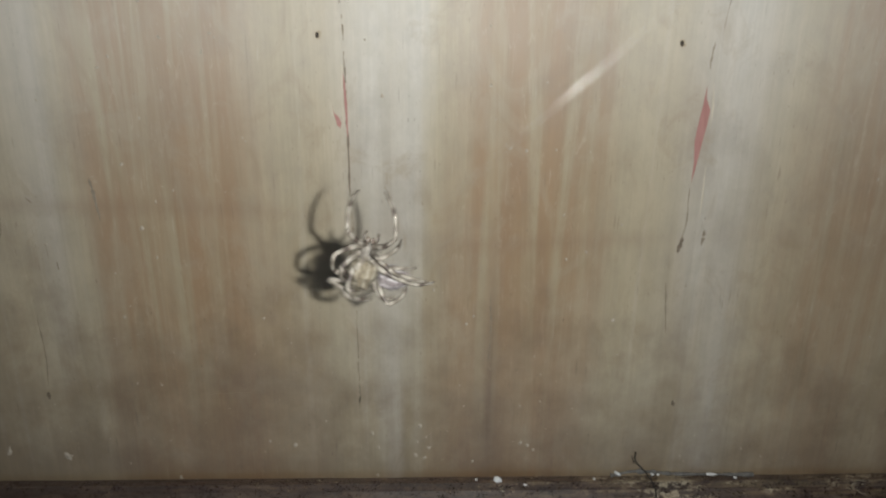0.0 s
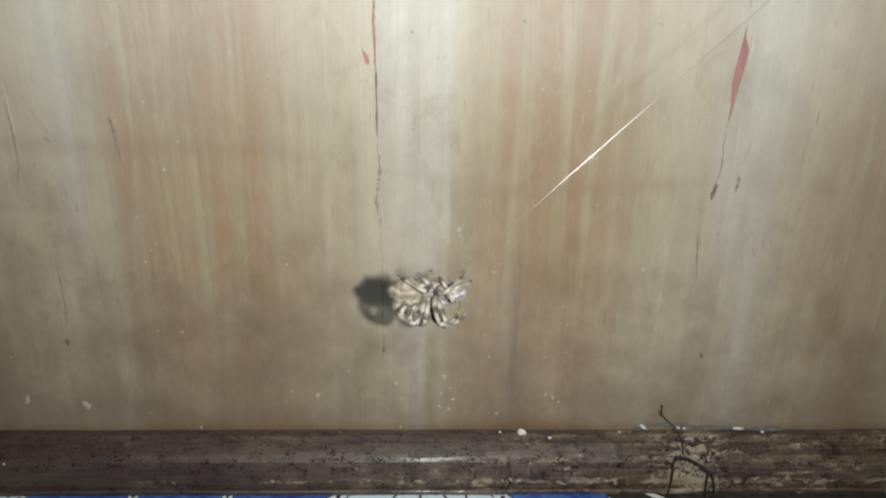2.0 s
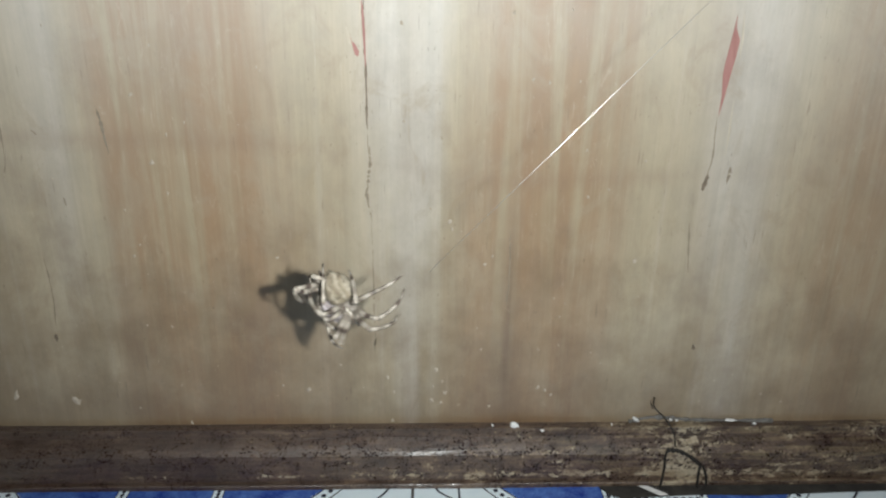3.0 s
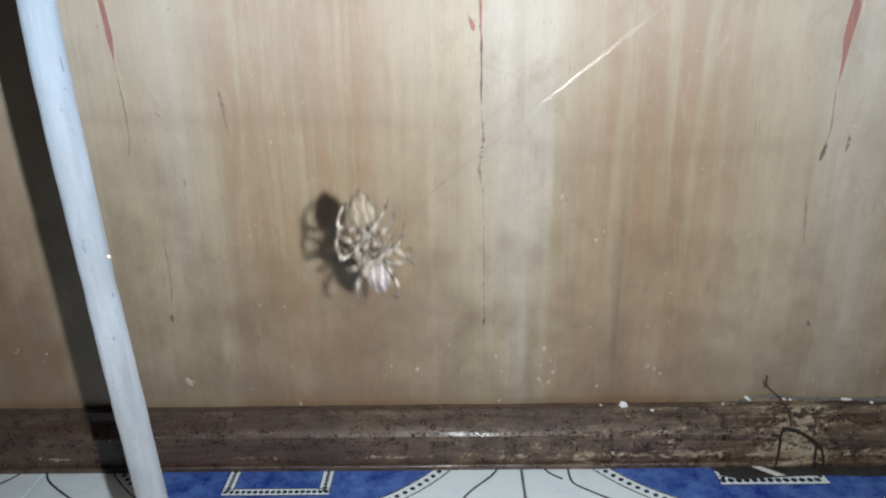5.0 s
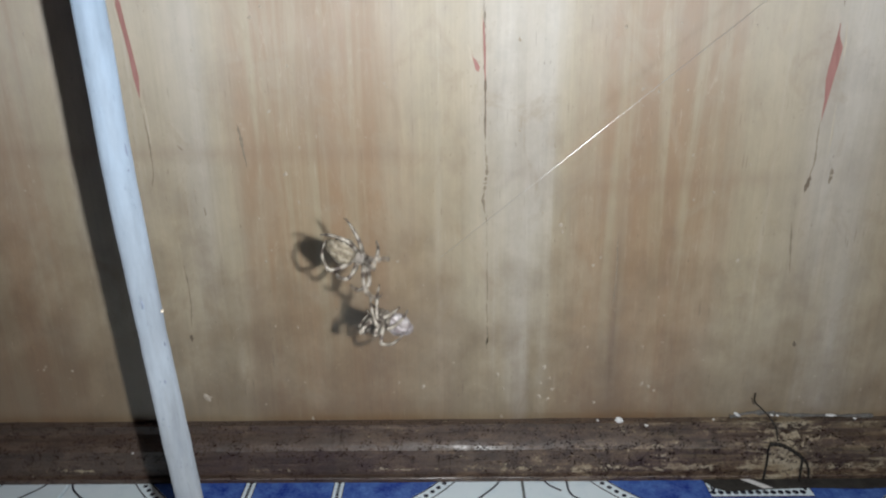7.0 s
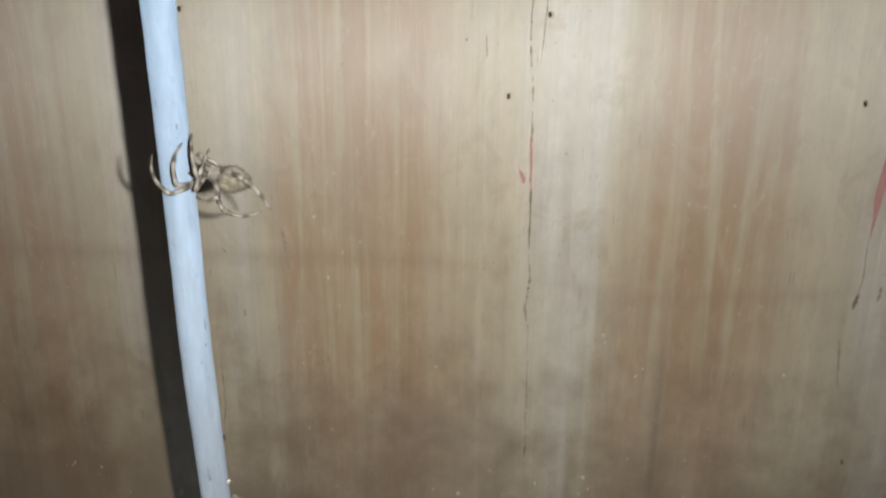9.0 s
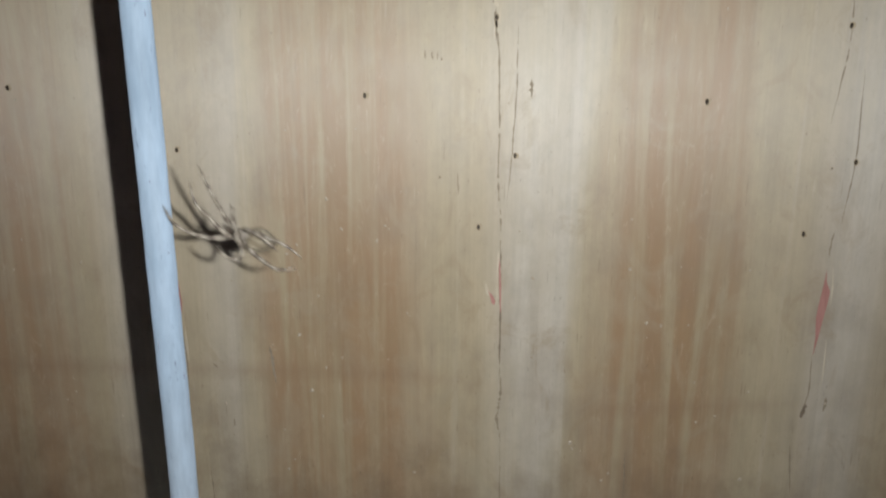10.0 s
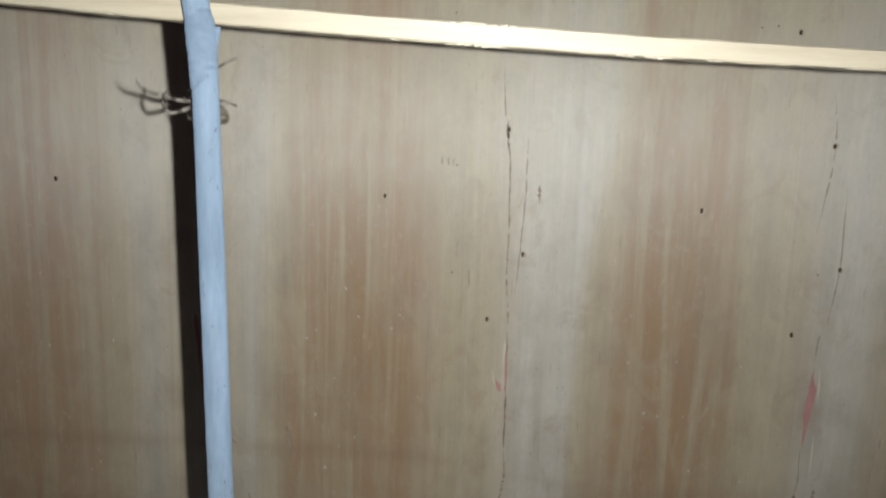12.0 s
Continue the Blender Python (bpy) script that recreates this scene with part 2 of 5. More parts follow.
    c = n.mix(n.ramp(smear, [(0.33, 0.4), (0.46, 0.0)]), c, (0.268, 0.198, 0.118))
    # grey-brown grime in ragged clouds over the foot of the sheet, the torch's falloff darkened into its colour
    foot_clouds = n.noise(n.coords((17, 17, 15), shift=(1, 4, 2)), 1.0, 6, 0.62)
    foot_grime_shade = n.math("SUBTRACT", n.math("ADD", foot_clouds, n.math("MULTIPLY", n.math("SUBTRACT", n.math("SUBTRACT", 0.18, low), n.math("MULTIPLY", x, 0.07)), 2.0)), 0.37)
    c = n.mix(n.ramp(foot_grime_shade, [(0.0, 0.0), (0.34, 0.95)]), c, (0.60, 0.535, 0.475), "MULTIPLY")
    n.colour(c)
    # the upright grain spreads the sheen sideways
    n.bsdf.inputs["IOR"].default_value, n.bsdf.inputs["Anisotropic"].default_value = 1.85, 0.85
    along = n.tree.nodes.new("ShaderNodeTangent")
    along.direction_type, along.axis = "RADIAL", "Z"
    n.put(n.bsdf, "Tangent", along.outputs[0])
    n.put(n.bsdf, "Roughness", n.math("ADD", 0.54, n.math("MULTIPLY", cloud, 0.2)))
    n.bump(n.math("ADD", n.math("ADD", n.math("MULTIPLY", fine, 0.5), streak), n.math("MULTIPLY", cloud, 0.6)), 0.3, 0.0007)
    return m


VENEER = veneer()
DARK_SLIT = speckled("slit", (0.12, 0.095, 0.07), (0.26, 0.21, 0.165), 200, 0.9)
RAW_RED = speckled("red_core", (0.31, 0.145, 0.13), (0.42, 0.225, 0.205), 90, 0.8, (3, 1, 0.5), bump=0.5)
TORN_PALE = speckled("torn_pale", (0.42, 0.37, 0.29), (0.58, 0.53, 0.44), 120, 0.8, (4, 1, 0.4))
PAINT_FLECK = speckled("paint_fleck", (0.33, 0.28, 0.22), (0.47, 0.415, 0.345), 300, 0.7)
WHITE_CHIP = speckled("white_chip", (0.6, 0.6, 0.6), (0.8, 0.8, 0.8), 250, 0.5)
NAIL_RUST = speckled("nail_rust", (0.012, 0.009, 0.007), (0.06, 0.038, 0.022), 600, 0.7)
NAIL_STAIN = speckled("nail_stain", (0.30, 0.24, 0.16), (0.48, 0.42, 0.33), 300, 0.8)
PINE = speckled("pine", (0.205, 0.172, 0.12), (0.28, 0.248, 0.188), 26, 0.55, (0.6, 6, 9), 0.3, 0.7)
PINE_FUZZ = speckled("pine_fuzz", (0.32, 0.28, 0.21), (0.42, 0.39, 0.33), 200, 0.8)
# unseen closing surfaces; their lavender is chosen to tint bounced light
BOUNCE_PLASTER = speckled("plaster", (0.50, 0.44, 0.62), (0.58, 0.51, 0.70), 6, 0.9, bump=0.3, depth=0.002)
BOUNCE_CEILING = speckled("bounce_ceiling", (0.46, 0.40, 0.46), (0.54, 0.47, 0.54), 5, 0.9, bump=0.2, depth=0.001)
GROUT = speckled("grout", (0.10, 0.10, 0.095), (0.20, 0.19, 0.18), 80, 0.95, bump=0.5, depth=0.001)
GLAZE = speckled("white_glaze", (0.58, 0.72, 0.82), (0.74, 0.85, 0.92), 30, 0.12, bump=0.05, low=0.25, high=0.5)
BLUE = speckled("blue_glaze", (0.012, 0.04, 0.27), (0.13, 0.27, 0.66), 34, 0.14, bump=0.05, low=0.38, high=0.72)
INK = speckled("dark_ink", (0.015, 0.018, 0.035), (0.03, 0.033, 0.05), 200, 0.25, bump=0)
GRIME_SHADE = speckled("black_grime_shade", (0.012, 0.011, 0.01), (0.05, 0.046, 0.04), 90, 0.85, bump=0.6, depth=0.001)
WIRE = speckled("rusty_wire", (0.009, 0.008, 0.007), (0.032, 0.027, 0.022), 500, 0.55, metal=0.3)


def old_varnish():
    m = mat("old_varnish", 0.4, 0.0, 0.8)
    n = Net(m)
    broad = n.noise(n.coords((22, 60, 60)), 1.0, 7, 0.74)
    speck = n.noise(n.coords((150, 210, 210)), 1.0, 7, 0.78)
    blot = n.noise(n.coords((55, 90, 90), shift=(2, 5, 1)), 1.0, 5, 0.65)
    streak = n.noise(n.coords((14, 240, 300)), 1.0, 5, 0.65)
    side = n.noise(n.coords((2.2, 2.2, 2.2), shift=(4, 0, 0)), 1.0, 1, 0.5)
    sep = n.add("ShaderNodeSeparateXYZ", Vector=n.coords())
    x, z = sep.outputs["X"], sep.outputs["Z"]
    # the finish is worn through most where the wire rubs and where feet and brooms knock the lower edge
    rub = n.math("MAXIMUM", n.math("SUBTRACT", 1.0, n.math("MULTIPLY", n.math("ABSOLUTE", n.math("SUBTRACT", x, 0.338)), 22.0)), 0.0)
    low = n.math("MAXIMUM", n.math("SUBTRACT", 1.0, n.math("MULTIPLY", n.math("ABSOLUTE", n.math("SUBTRACT", z, 0.0125)), 190.0)), 0.0)
    east = n.math("MINIMUM", n.math("MAXIMUM", n.math("MULTIPLY", n.math("SUBTRACT", x, 0.10), 5.0), 0.0), 1.0)
    base = n.ramp(broad, [(0.34, (0.028, 0.017, 0.013)), (0.5, (0.075, 0.046, 0.033)), (0.66, (0.150, 0.098, 0.064))])
    kept = n.math("SUBTRACT", 1.0, n.math("MINIMUM", n.math("MAXIMUM", n.math("MULTIPLY", n.math("ADD", x, 0.16), 3.2), 0.0), 1.0))
    base = n.mix(n.math("MULTIPLY", n.math("SUBTRACT", 1.0, n.math("MULTIPLY", kept, 0.75)), n.ramp(speck, [(0.50, 0.0), (0.62, 0.5)])), base, (0.19, 0.13, 0.083))
    base = n.mix(n.math("MULTIPLY", kept, 0.6), base, n.ramp(blot, [(0.35, (0.040, 0.025, 0.018)), (0.65, (0.084, 0.053, 0.036))]))
    base = n.mix(1.0, base, n.ramp(streak, [(0.35, 0.72), (0.65, 1.3)]), "MULTIPLY")
    base = n.mix(n.math("MULTIPLY", east, n.ramp(streak, [(0.46, 0.0), (0.62, 0.6)])), base, (0.15, 0.115, 0.06))
    base = n.mix(n.ramp(blot, [(0.51, 0.0), (0.61, 0.8)]), base, (0.034, 0.017, 0.014))
    bare = n.math("ADD", n.math("ADD", speck, n.math("MULTIPLY", n.math("SUBTRACT", broad, 0.5), 0.9)), n.math("ADD", n.math("MULTIPLY", rub, 0.23), n.math("MULTIPLY", low, 0.12)))
    bare = n.math("ADD", bare, n.math("MULTIPLY", n.math("SUBTRACT", streak, 0.5), n.math("MULTIPLY", east, 0.35)))
    bare = n.math("SUBTRACT", bare, n.math("MULTIPLY", kept, 0.10))
    mask = n.ramp(bare, [(0.61, 0.0), (0.68, 0.9)])
    pock = n.noise(n.coords((430, 560, 560), shift=(3, 3, 3)), 1.0, 3, 0.6)
    crest = n.math("MAXIMUM", n.math("SUBTRACT", 1.0, n.math("MULTIPLY", n.math("ABSOLUTE", n.math("SUBTRACT", z, 0.0365)), 180.0)), 0.0)
    pock = n.math("ADD", pock, n.math("MULTIPLY", crest, 0.035))
    pitted = n.math("MULTIPLY", n.ramp(pock, [(0.565, 0.0), (0.60, 1.0)]), n.ramp(blot, [(0.40, 0.15), (0.55, 1.0)]))
    c = n.mix(mask, base, n.ramp(blot, [(0.35, (0.24, 0.18, 0.11)), (0.65, (0.46, 0.40, 0.29))]))
    n.colour(n.mix(n.math("MULTIPLY", pitted, n.math("SUBTRACT", 0.85, n.math("MULTIPLY", kept, 0.5))), c, (0.017, 0.011, 0.009)))
    ruin = n.math("SUBTRACT", 1.0, pitted)
    n.put(n.bsdf, "Roughness", n.ramp(n.math("ADD", n.math("MULTIPLY", speck, 0.7), n.math("MULTIPLY", broad, 0.3)), [(0.44, 0.28), (0.52, 0.43), (0.60, 0.8)]))
    n.put(n.bsdf, "Coat Weight", n.math("MULTIPLY", ruin, n.ramp(speck, [(0.44, 0.22), (0.56, 0.02)])))
    n.put(n.bsdf, "Specular IOR Level", n.math("MULTIPLY", ruin, 0.8))
    n.bsdf.inputs["Coat Roughness"].default_value = 0.2
    n.bump(n.math("ADD", n.math("MULTIPLY", speck, 1.2), n.math("ADD", n.math("MULTIPLY", blot, 0.6), n.math("MULTIPLY", ruin, 0.7))), 0.9, 0.0008)
    return m


VARNISH = old_varnish()


def pole_paint():
    m = mat("pole_paint", 0.72, 0.0, 0.2)
    n = Net(m)
    n.bsdf.inputs["Diffuse Roughness"].default_value = 0.5
    cloud = n.noise(n.coords((90, 90, 22)), 1.0, 5, 0.6)
    wear = n.noise(n.coords((420, 420, 130)), 1.0, 5, 0.7)
    # the blue is rubbed off to a chalky grey toward the foot
    rubbed = n.ramp(n.math("ADD", n.add("ShaderNodeSeparateXYZ", Vector=n.coords()).outputs["Z"], n.math("MULTIPLY", n.math("SUBTRACT", cloud, 0.5), 0.25)), [(0.28, 1.0), (0.52, 0.0)])
    blue = n.ramp(cloud, [(0.3, (0.086, 0.118, 0.160)), (0.7, (0.120, 0.157, 0.207))])
    chalk = n.ramp(cloud, [(0.3, (0.098, 0.110, 0.128)), (0.7, (0.142, 0.152, 0.164))])
    c = n.mix(rubbed, blue, chalk)
    grain = n.noise(n.coords((240, 240, 30), shift=(1, 2, 3)), 1.0, 4, 0.65)
    c = n.mix(1.0, c, n.ramp(grain, [(0.3, 0.86), (0.7, 1.12)]), "MULTIPLY")
    c = n.mix(n.ramp(wear, [(0.61, 0.0), (0.71, 0.75)]), c, (0.045, 0.055, 0.078))
    n.colour(c)
    n.bump(n.math("ADD", cloud, n.math("MULTIPLY", wear, 0.5)), 0.3, 0.0006)
    return m


POLE = pole_paint()
TAPE = speckled("blue_tape", (0.078, 0.107, 0.147), (0.115, 0.150, 0.199), 120, 0.7, bump=0.6, depth=0.0006, spec=0.2)
Net(TAPE).bsdf.inputs["Diffuse Roughness"].default_value = 0.5


def leg_bands(name, lift):
    """Straw-coloured legs with dark rings, their length in the local x."""
    m = mat(name, 0.6, 0.0, 0.3)
    n = Net(m)
    sep = n.add("ShaderNodeSeparateXYZ", Vector=n.coords())
    hair = n.noise(n.coords((900, 900, 900)), 1.0, 3)
    patch = n.noise(n.coords((150, 150, 150)), 1.0, 3)
    w = n.math("FRACT", n.math("ADD", n.math("MULTIPLY", sep.outputs["X"], 170.0), n.math("MULTIPLY", hair, 0.3)))
    tones = [(0.0, (0.092, 0.082, 0.068)), (0.36, (0.125, 0.114, 0.099)), (0.48, (0.06, 0.046, 0.036)), (0.60, (0.018, 0.013, 0.011)), (0.84, (0.026, 0.019, 0.015)), (1.0, (0.092, 0.082, 0.068))]
    c = n.ramp(w, [(p, tuple(min(1, k * lift) for k in q)) for p, q in tones])
    c = n.mix(n.ramp(patch, [(0.42, 0.6), (0.6, 0.0)]), c, tuple(k * lift for k in (0.088, 0.077, 0.062)))
    n.colour(c)
    n.bump(hair, 0.7, 0.0003)
    return m


LEG = leg_bands("leg_bands", 0.92)
PALE_LEG = leg_bands("pale_leg_bands", 1.05)


def abdomen_skin(name, tones, folds):
    """A downy skin: a leaf-shaped mark along the back, cross folds and fine mottling."""
    m = mat(name, 0.85, 0.0, 0.15)
    n = Net(m)
    sep = n.add("ShaderNodeSeparateXYZ", Vector=n.coords())
    mottle = n.noise(n.coords((700, 600, 700)), 1.0, 5, 0.7)
    bend = n.noise(n.coords((190, 150, 190)), 1.0, 4, 0.6)
    aside = n.math("ADD", n.math("MULTIPLY", n.math("ABSOLUTE", sep.outputs["X"]), 170.0), n.math("MULTIPLY", bend, 0.7))
    c = n.ramp(aside, [(0.25, tones[0]), (0.42, tones[1]), (0.62, tones[2]), (0.8, tones[1]), (0.98, tones[0]), (1.2, tones[2])])
    bars = n.math("SINE", n.math("ADD", n.math("MULTIPLY", sep.outputs["Y"], folds), n.math("ADD", n.math("MULTIPLY", n.math("ABSOLUTE", sep.outputs["X"]), 700.0), n.math("MULTIPLY", bend, 9.0))))
    c = n.mix(n.ramp(bars, [(0.55, 0.0), (0.95, 0.35)]), c, tones[1])
    c = n.mix(n.ramp(mottle, [(0.52, 0.0), (0.66, 0.75)]), c, tones[3])
    c = n.mix(n.ramp(mottle, [(0.34, 0.6), (0.46, 0.0)]), c, tones[2])
    n.colour(c)
    n.bump(n.math("ADD", n.math("ADD", mottle, n.math("MULTIPLY", bend, 0.8)), n.math("MULTIPLY", bars, 0.2)), 0.8, 0.0007)
    return m


ABDOMEN = abdomen_skin("abdomen_skin", [(0.092, 0.080, 0.058), (0.060, 0.049, 0.034), (0.112, 0.100, 0.078), (0.034, 0.024, 0.017)], 1500.0)
PALE_BELLY = abdomen_skin("pale_belly", [(0.125, 0.112, 0.106), (0.07, 0.058, 0.06), (0.20, 0.188, 0.188), (0.05, 0.038, 0.04)], 1100.0)
CARAPACE = speckled("carapace", (0.035, 0.029, 0.024), (0.105, 0.096, 0.084), 500, 0.7, bump=0.7, depth=0.0004, spec=0.2)
JAW = speckled("jaw", (0.03, 0.021, 0.016), (0.07, 0.052, 0.04), 600, 0.35)
EYE_BLACK = speckled("eye_black", (0.004, 0.004, 0.004), (0.008, 0.008, 0.008), 100, 0.08, bump=0)
SILK = mat("silk", 0.4, 1.0, 0.5)
Net(SILK).colour((0.5, 0.5, 0.5))
HOUSING = speckled("housing", (0.02, 0.02, 0.022), (0.04, 0.04, 0.042), 300, 0.5)
GLOW = mat("torch_glow")
Net(GLOW).put(Net(GLOW).bsdf, "Emission Color", (0.985, 1.0, 0.965, 1))
Net(GLOW).put(Net(GLOW).bsdf, "Emission Strength", TORCH_GLOW)


# ---- mesh tools ----
def thing(name, label, category, group="", kind=""):
    return tagged(new(name), label, category, group, kind)


def part(name, bm, material, parent=None, label="", smooth=False):
    me = bpy.data.meshes.new(name)
    bmesh.ops.recalc_face_normals(bm, faces=bm.faces)
    bm.to_mesh(me)
    bm.free()
    me.materials.append(material)
    if smooth:
        me.shade_smooth()
    ob = new(name, me)
    ob.parent = parent
    return tagged(ob, label)


def prism(outline, y0, y1, bm=None):
    """A plate from an outline of (x, z), between two depths y."""
    bm = bm or bmesh.new()
    a = [bm.verts.new((x, y0, z)) for x, z in outline]
    b = [bm.verts.new((x, y1, z)) for x, z in outline]
    bm.faces.new(a)
    bm.faces.new(b[::-1])
    for i in range(len(a)):
        j = (i + 1) % len(a)
        bm.faces.new((a[i], b[i], b[j], a[j]))
    return bm


def slab(outline, z0, z1, bm=None):
    """A plate from an outline of (x, y), between two heights."""
    bm = bm or bmesh.new()
    a = [bm.verts.new((x, y, z0)) for x, y in outline]
    b = [bm.verts.new((x, y, z1)) for x, y in outline]
    bm.faces.new(a)
    bm.faces.new(b[::-1])
    for i in range(len(a)):
        j = (i + 1) % len(a)
        bm.faces.new((a[i], b[i], b[j], a[j]))
    return bm


def box(lo, hi, bevel=0.0):
    bm = bmesh.new()
    bmesh.ops.create_cube(bm, size=1, matrix=Matrix.Translation((Vector(lo) + Vector(hi)) / 2) @ Matrix.Diagonal((*(Vector(hi) - Vector(lo)), 1)))
    if bevel:
        bmesh.ops.bevel(bm, geom=bm.edges[:], offset=bevel, segments=2, affect="EDGES", profile=0.6)
    return bm


def tube(points, radii, sides=8, bm=None):
    """A round bar along points, with a radius at each."""
    bm = bm or bmesh.new()
    pts = [Vector(p) for p in points]
    if not hasattr(radii, "__len__"):
        radii = [radii] * len(pts)
    rings, side = [], None
    for i, p in enumerate(pts):
        d = (pts[min(i + 1, len(pts) - 1)] - pts[max(i - 1, 0)]).normalized()
        if side is None:
            side = d.orthogonal().normalized()
        side = (side - d * side.dot(d)).normalized()
        other = d.cross(side)
        rings.append([bm.verts.new(p + radii[i] * (math.cos(2 * math.pi * k / sides) * side + math.sin(2 * math.pi * k / sides) * other)) for k in range(sides)])
    for r0, r1 in zip(rings, rings[1:]):
        for k in range(sides):
            bm.faces.new((r0[k], r0[(k + 1) % sides], r1[(k + 1) % sides], r1[k]))
    bm.faces.new(rings[0][::-1])
    bm.faces.new(rings[-1])
    return bm


def smooth_line(points, steps=6):
    """Catmull-Rom through the points."""
    p = [Vector(q) for q in points]
    p = [2 * p[0] - p[1]] + p + [2 * p[-1] - p[-2]]
    out = []
    for a, b, c, d in zip(p, p[1:], p[2:], p[3:]):
        for i in range(steps):
            t = i / steps
            out.append(0.5 * (2 * b + (c - a) * t + (2 * a - 5 * b + 4 * c - d) * t * t + (3 * b - a - 3 * c + d) * t ** 3))
    return out + [p[-2]]


def tube_ring(r0, r1, z0, z1, sides=24):
    """A short round collar about the z axis."""
    bm = bmesh.new()
    loops = [[bm.verts.new((r * math.cos(2 * math.pi * i / sides), r * math.sin(2 * math.pi * i / sides), z)) for i in range(sides)] for r, z in ((r0, z0), (r1, z0), (r1, z1), (r0, z1))]
    for a, b in zip(loops, loops[1:] + loops[:1]):
        for i in range(sides):
            j = (i + 1) % sides
            bm.faces.new((a[i], a[j], b[j], b[i]))
    return bm


def egg(size, at=(0, 0, 0), rough=0.0, taper=0.0, seg=20, ring=14, bm=None):
    """A rounded body of the given half sizes, narrower toward +y by taper."""
    bm = bm or bmesh.new()
    r = bmesh.ops.create_uvsphere(bm, u_segments=seg, v_segments=ring, radius=1)
    for v in r["verts"]:
        k = 1 - taper * v.co.y
        w = 1 + rough * noise.noise(v.co * 2.7)
        v.co = Vector((v.co.x * size[0] * k * w + at[0], v.co.y * size[1] * w + at[1], v.co.z * size[2] * k * w + at[2]))
    return bm


def on_sheet(x, z):
    """A place on the plywood sheet, by its own level, in the room's."""
    c, s = math.cos(radians(TIP)), math.sin(radians(TIP))
    z -= SHEET_LOW
    return x * c + z * s, -x * s + z * c


# ---- the large structure ----
LEFT, RIGHT, BACK, HIGH = -1.1, 1.1, -1.6, 2.2
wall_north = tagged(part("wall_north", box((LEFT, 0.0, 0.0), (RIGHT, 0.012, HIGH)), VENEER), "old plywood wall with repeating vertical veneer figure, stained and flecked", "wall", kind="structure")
# unseen walls and ceiling, added and set near so bounce lifts the shadows
for name, lo, hi in (("wall_west", (LEFT - 0.1, BACK, 0), (LEFT, 0.012, HIGH)), ("wall_east", (RIGHT, BACK, 0), (RIGHT + 0.1, 0.012, HIGH)), ("wall_south", (LEFT - 0.1, BACK - 0.1, 0), (RIGHT + 0.1, BACK, HIGH))):
    tagged(part(name, box(lo, hi), BOUNCE_PLASTER), "unseen plain wall closing the room, lavender to tint bounced light", "wall", kind="structure")
tagged(part("ceiling", box((LEFT - 0.1, BACK - 0.1, HIGH), (RIGHT + 0.1, 0.012, HIGH + 0.05)), BOUNCE_CEILING), "unseen plain ceiling closing the room, lavender to tint bounced light", "ceiling", kind="structure")
floor = tagged(part("floor", box((LEFT - 0.1, BACK - 0.1, -0.1), (RIGHT + 0.1, 0.012, -0.008)), GROUT), "blue and white patterned glazed tile floor", "floor", kind="structure")

# worn moulding along the foot of the wall, its crest facet angled to glint at the camera
PROFILE = [(0, 0.0556), (-0.0098, 0.0556), (-0.0106, 0.0468), (-0.0150, 0.0432), (-0.0196, 0.0398), (-0.0219, 0.0367), (-0.0236, 0.0341),
           (-0.0242, 0.027), (-0.0249, 0.018), (-0.0254, 0.010), (-0.0256, 0.0062), (-0.0292, 0.0052), (-0.03, 0.004), (-0.03, 0.0)]


def moulding():
    bm = bmesh.new()
    xs = [LEFT + (RIGHT - LEFT) * i / 320 for i in range(321)]
    rows = []
    for x in xs:
        rows.append([bm.verts.new((x, y * (1 + 0.02 * noise.noise((x * 9, y * 60, z * 40))) - 0.0001, z + 0.0006 * noise.noise((x * 14, 3 + y * 90, z * 50)) * (z > 0.004))) for y, z in PROFILE] + [bm.verts.new((x, -0.0001, 0.0))])
    for a, b in zip(rows, rows[1:]):
        for i in range(len(a)):
            j = (i + 1) % len(a)
            bm.faces.new((a[i], b[i], b[j], a[j]))
    bm.faces.new(rows[0])
    bm.faces.new(rows[-1][::-1])
    board = part("baseboard", bm, VARNISH, smooth=True)
    board.data.set_sharp_from_angle(angle=radians(22))
    return tagged(board, "dark brown varnished moulding, worn and chipped, along the wall's foot", "baseboard", kind="structure")


moulding()

# ---- the sheet's marks: splits, torn veneer, nails, flecks ----
rng = random.Random(4)


FAINT_SLIT = speckled("faint_slit", (0.20, 0.165, 0.125), (0.31, 0.265, 0.205), 200, 0.9)


def split(points, width):
    """A thin dark split in the veneer, a narrow strip with tapered ends."""
    pts = smooth_line([(x, 0, z) for x, z in points], 12)
    left, right, sway = [], [], 0.0
    for i, p in enumerate(pts):
        e = min(1, 4 * i / len(pts), 4 * (len(pts) - 1 - i) / len(pts)) + 0.08
        w = width * e * (0.6 + 1.3 * rng.random() ** 2) / 2
        sway = 0.7 * sway + 0.0007 * (rng.random() - 0.5)
        left.append(on_sheet(p.x + sway - w, p.z))
        right.append(on_sheet(p.x + sway + w, p.z))
    bm, gap = bmesh.new(), 0
    for (a, b), (c, d) in zip(zip(left, right), zip(left[1:], right[1:])):
        gap = gap - 1 if gap > 0 else (rng.choice((1, 2)) if len(pts) > 30 and rng.random() < 0.14 else 0)
        if gap <= 0:
            prism([a, b, d, c], -0.00015, 0.0005, bm)
    return part("split", bm, DARK_SLIT if 0.02 < points[0][0] < 0.04 and 0.001 < width < 0.0015 or width > 0.0024 else FAINT_SLIT, wall_north)


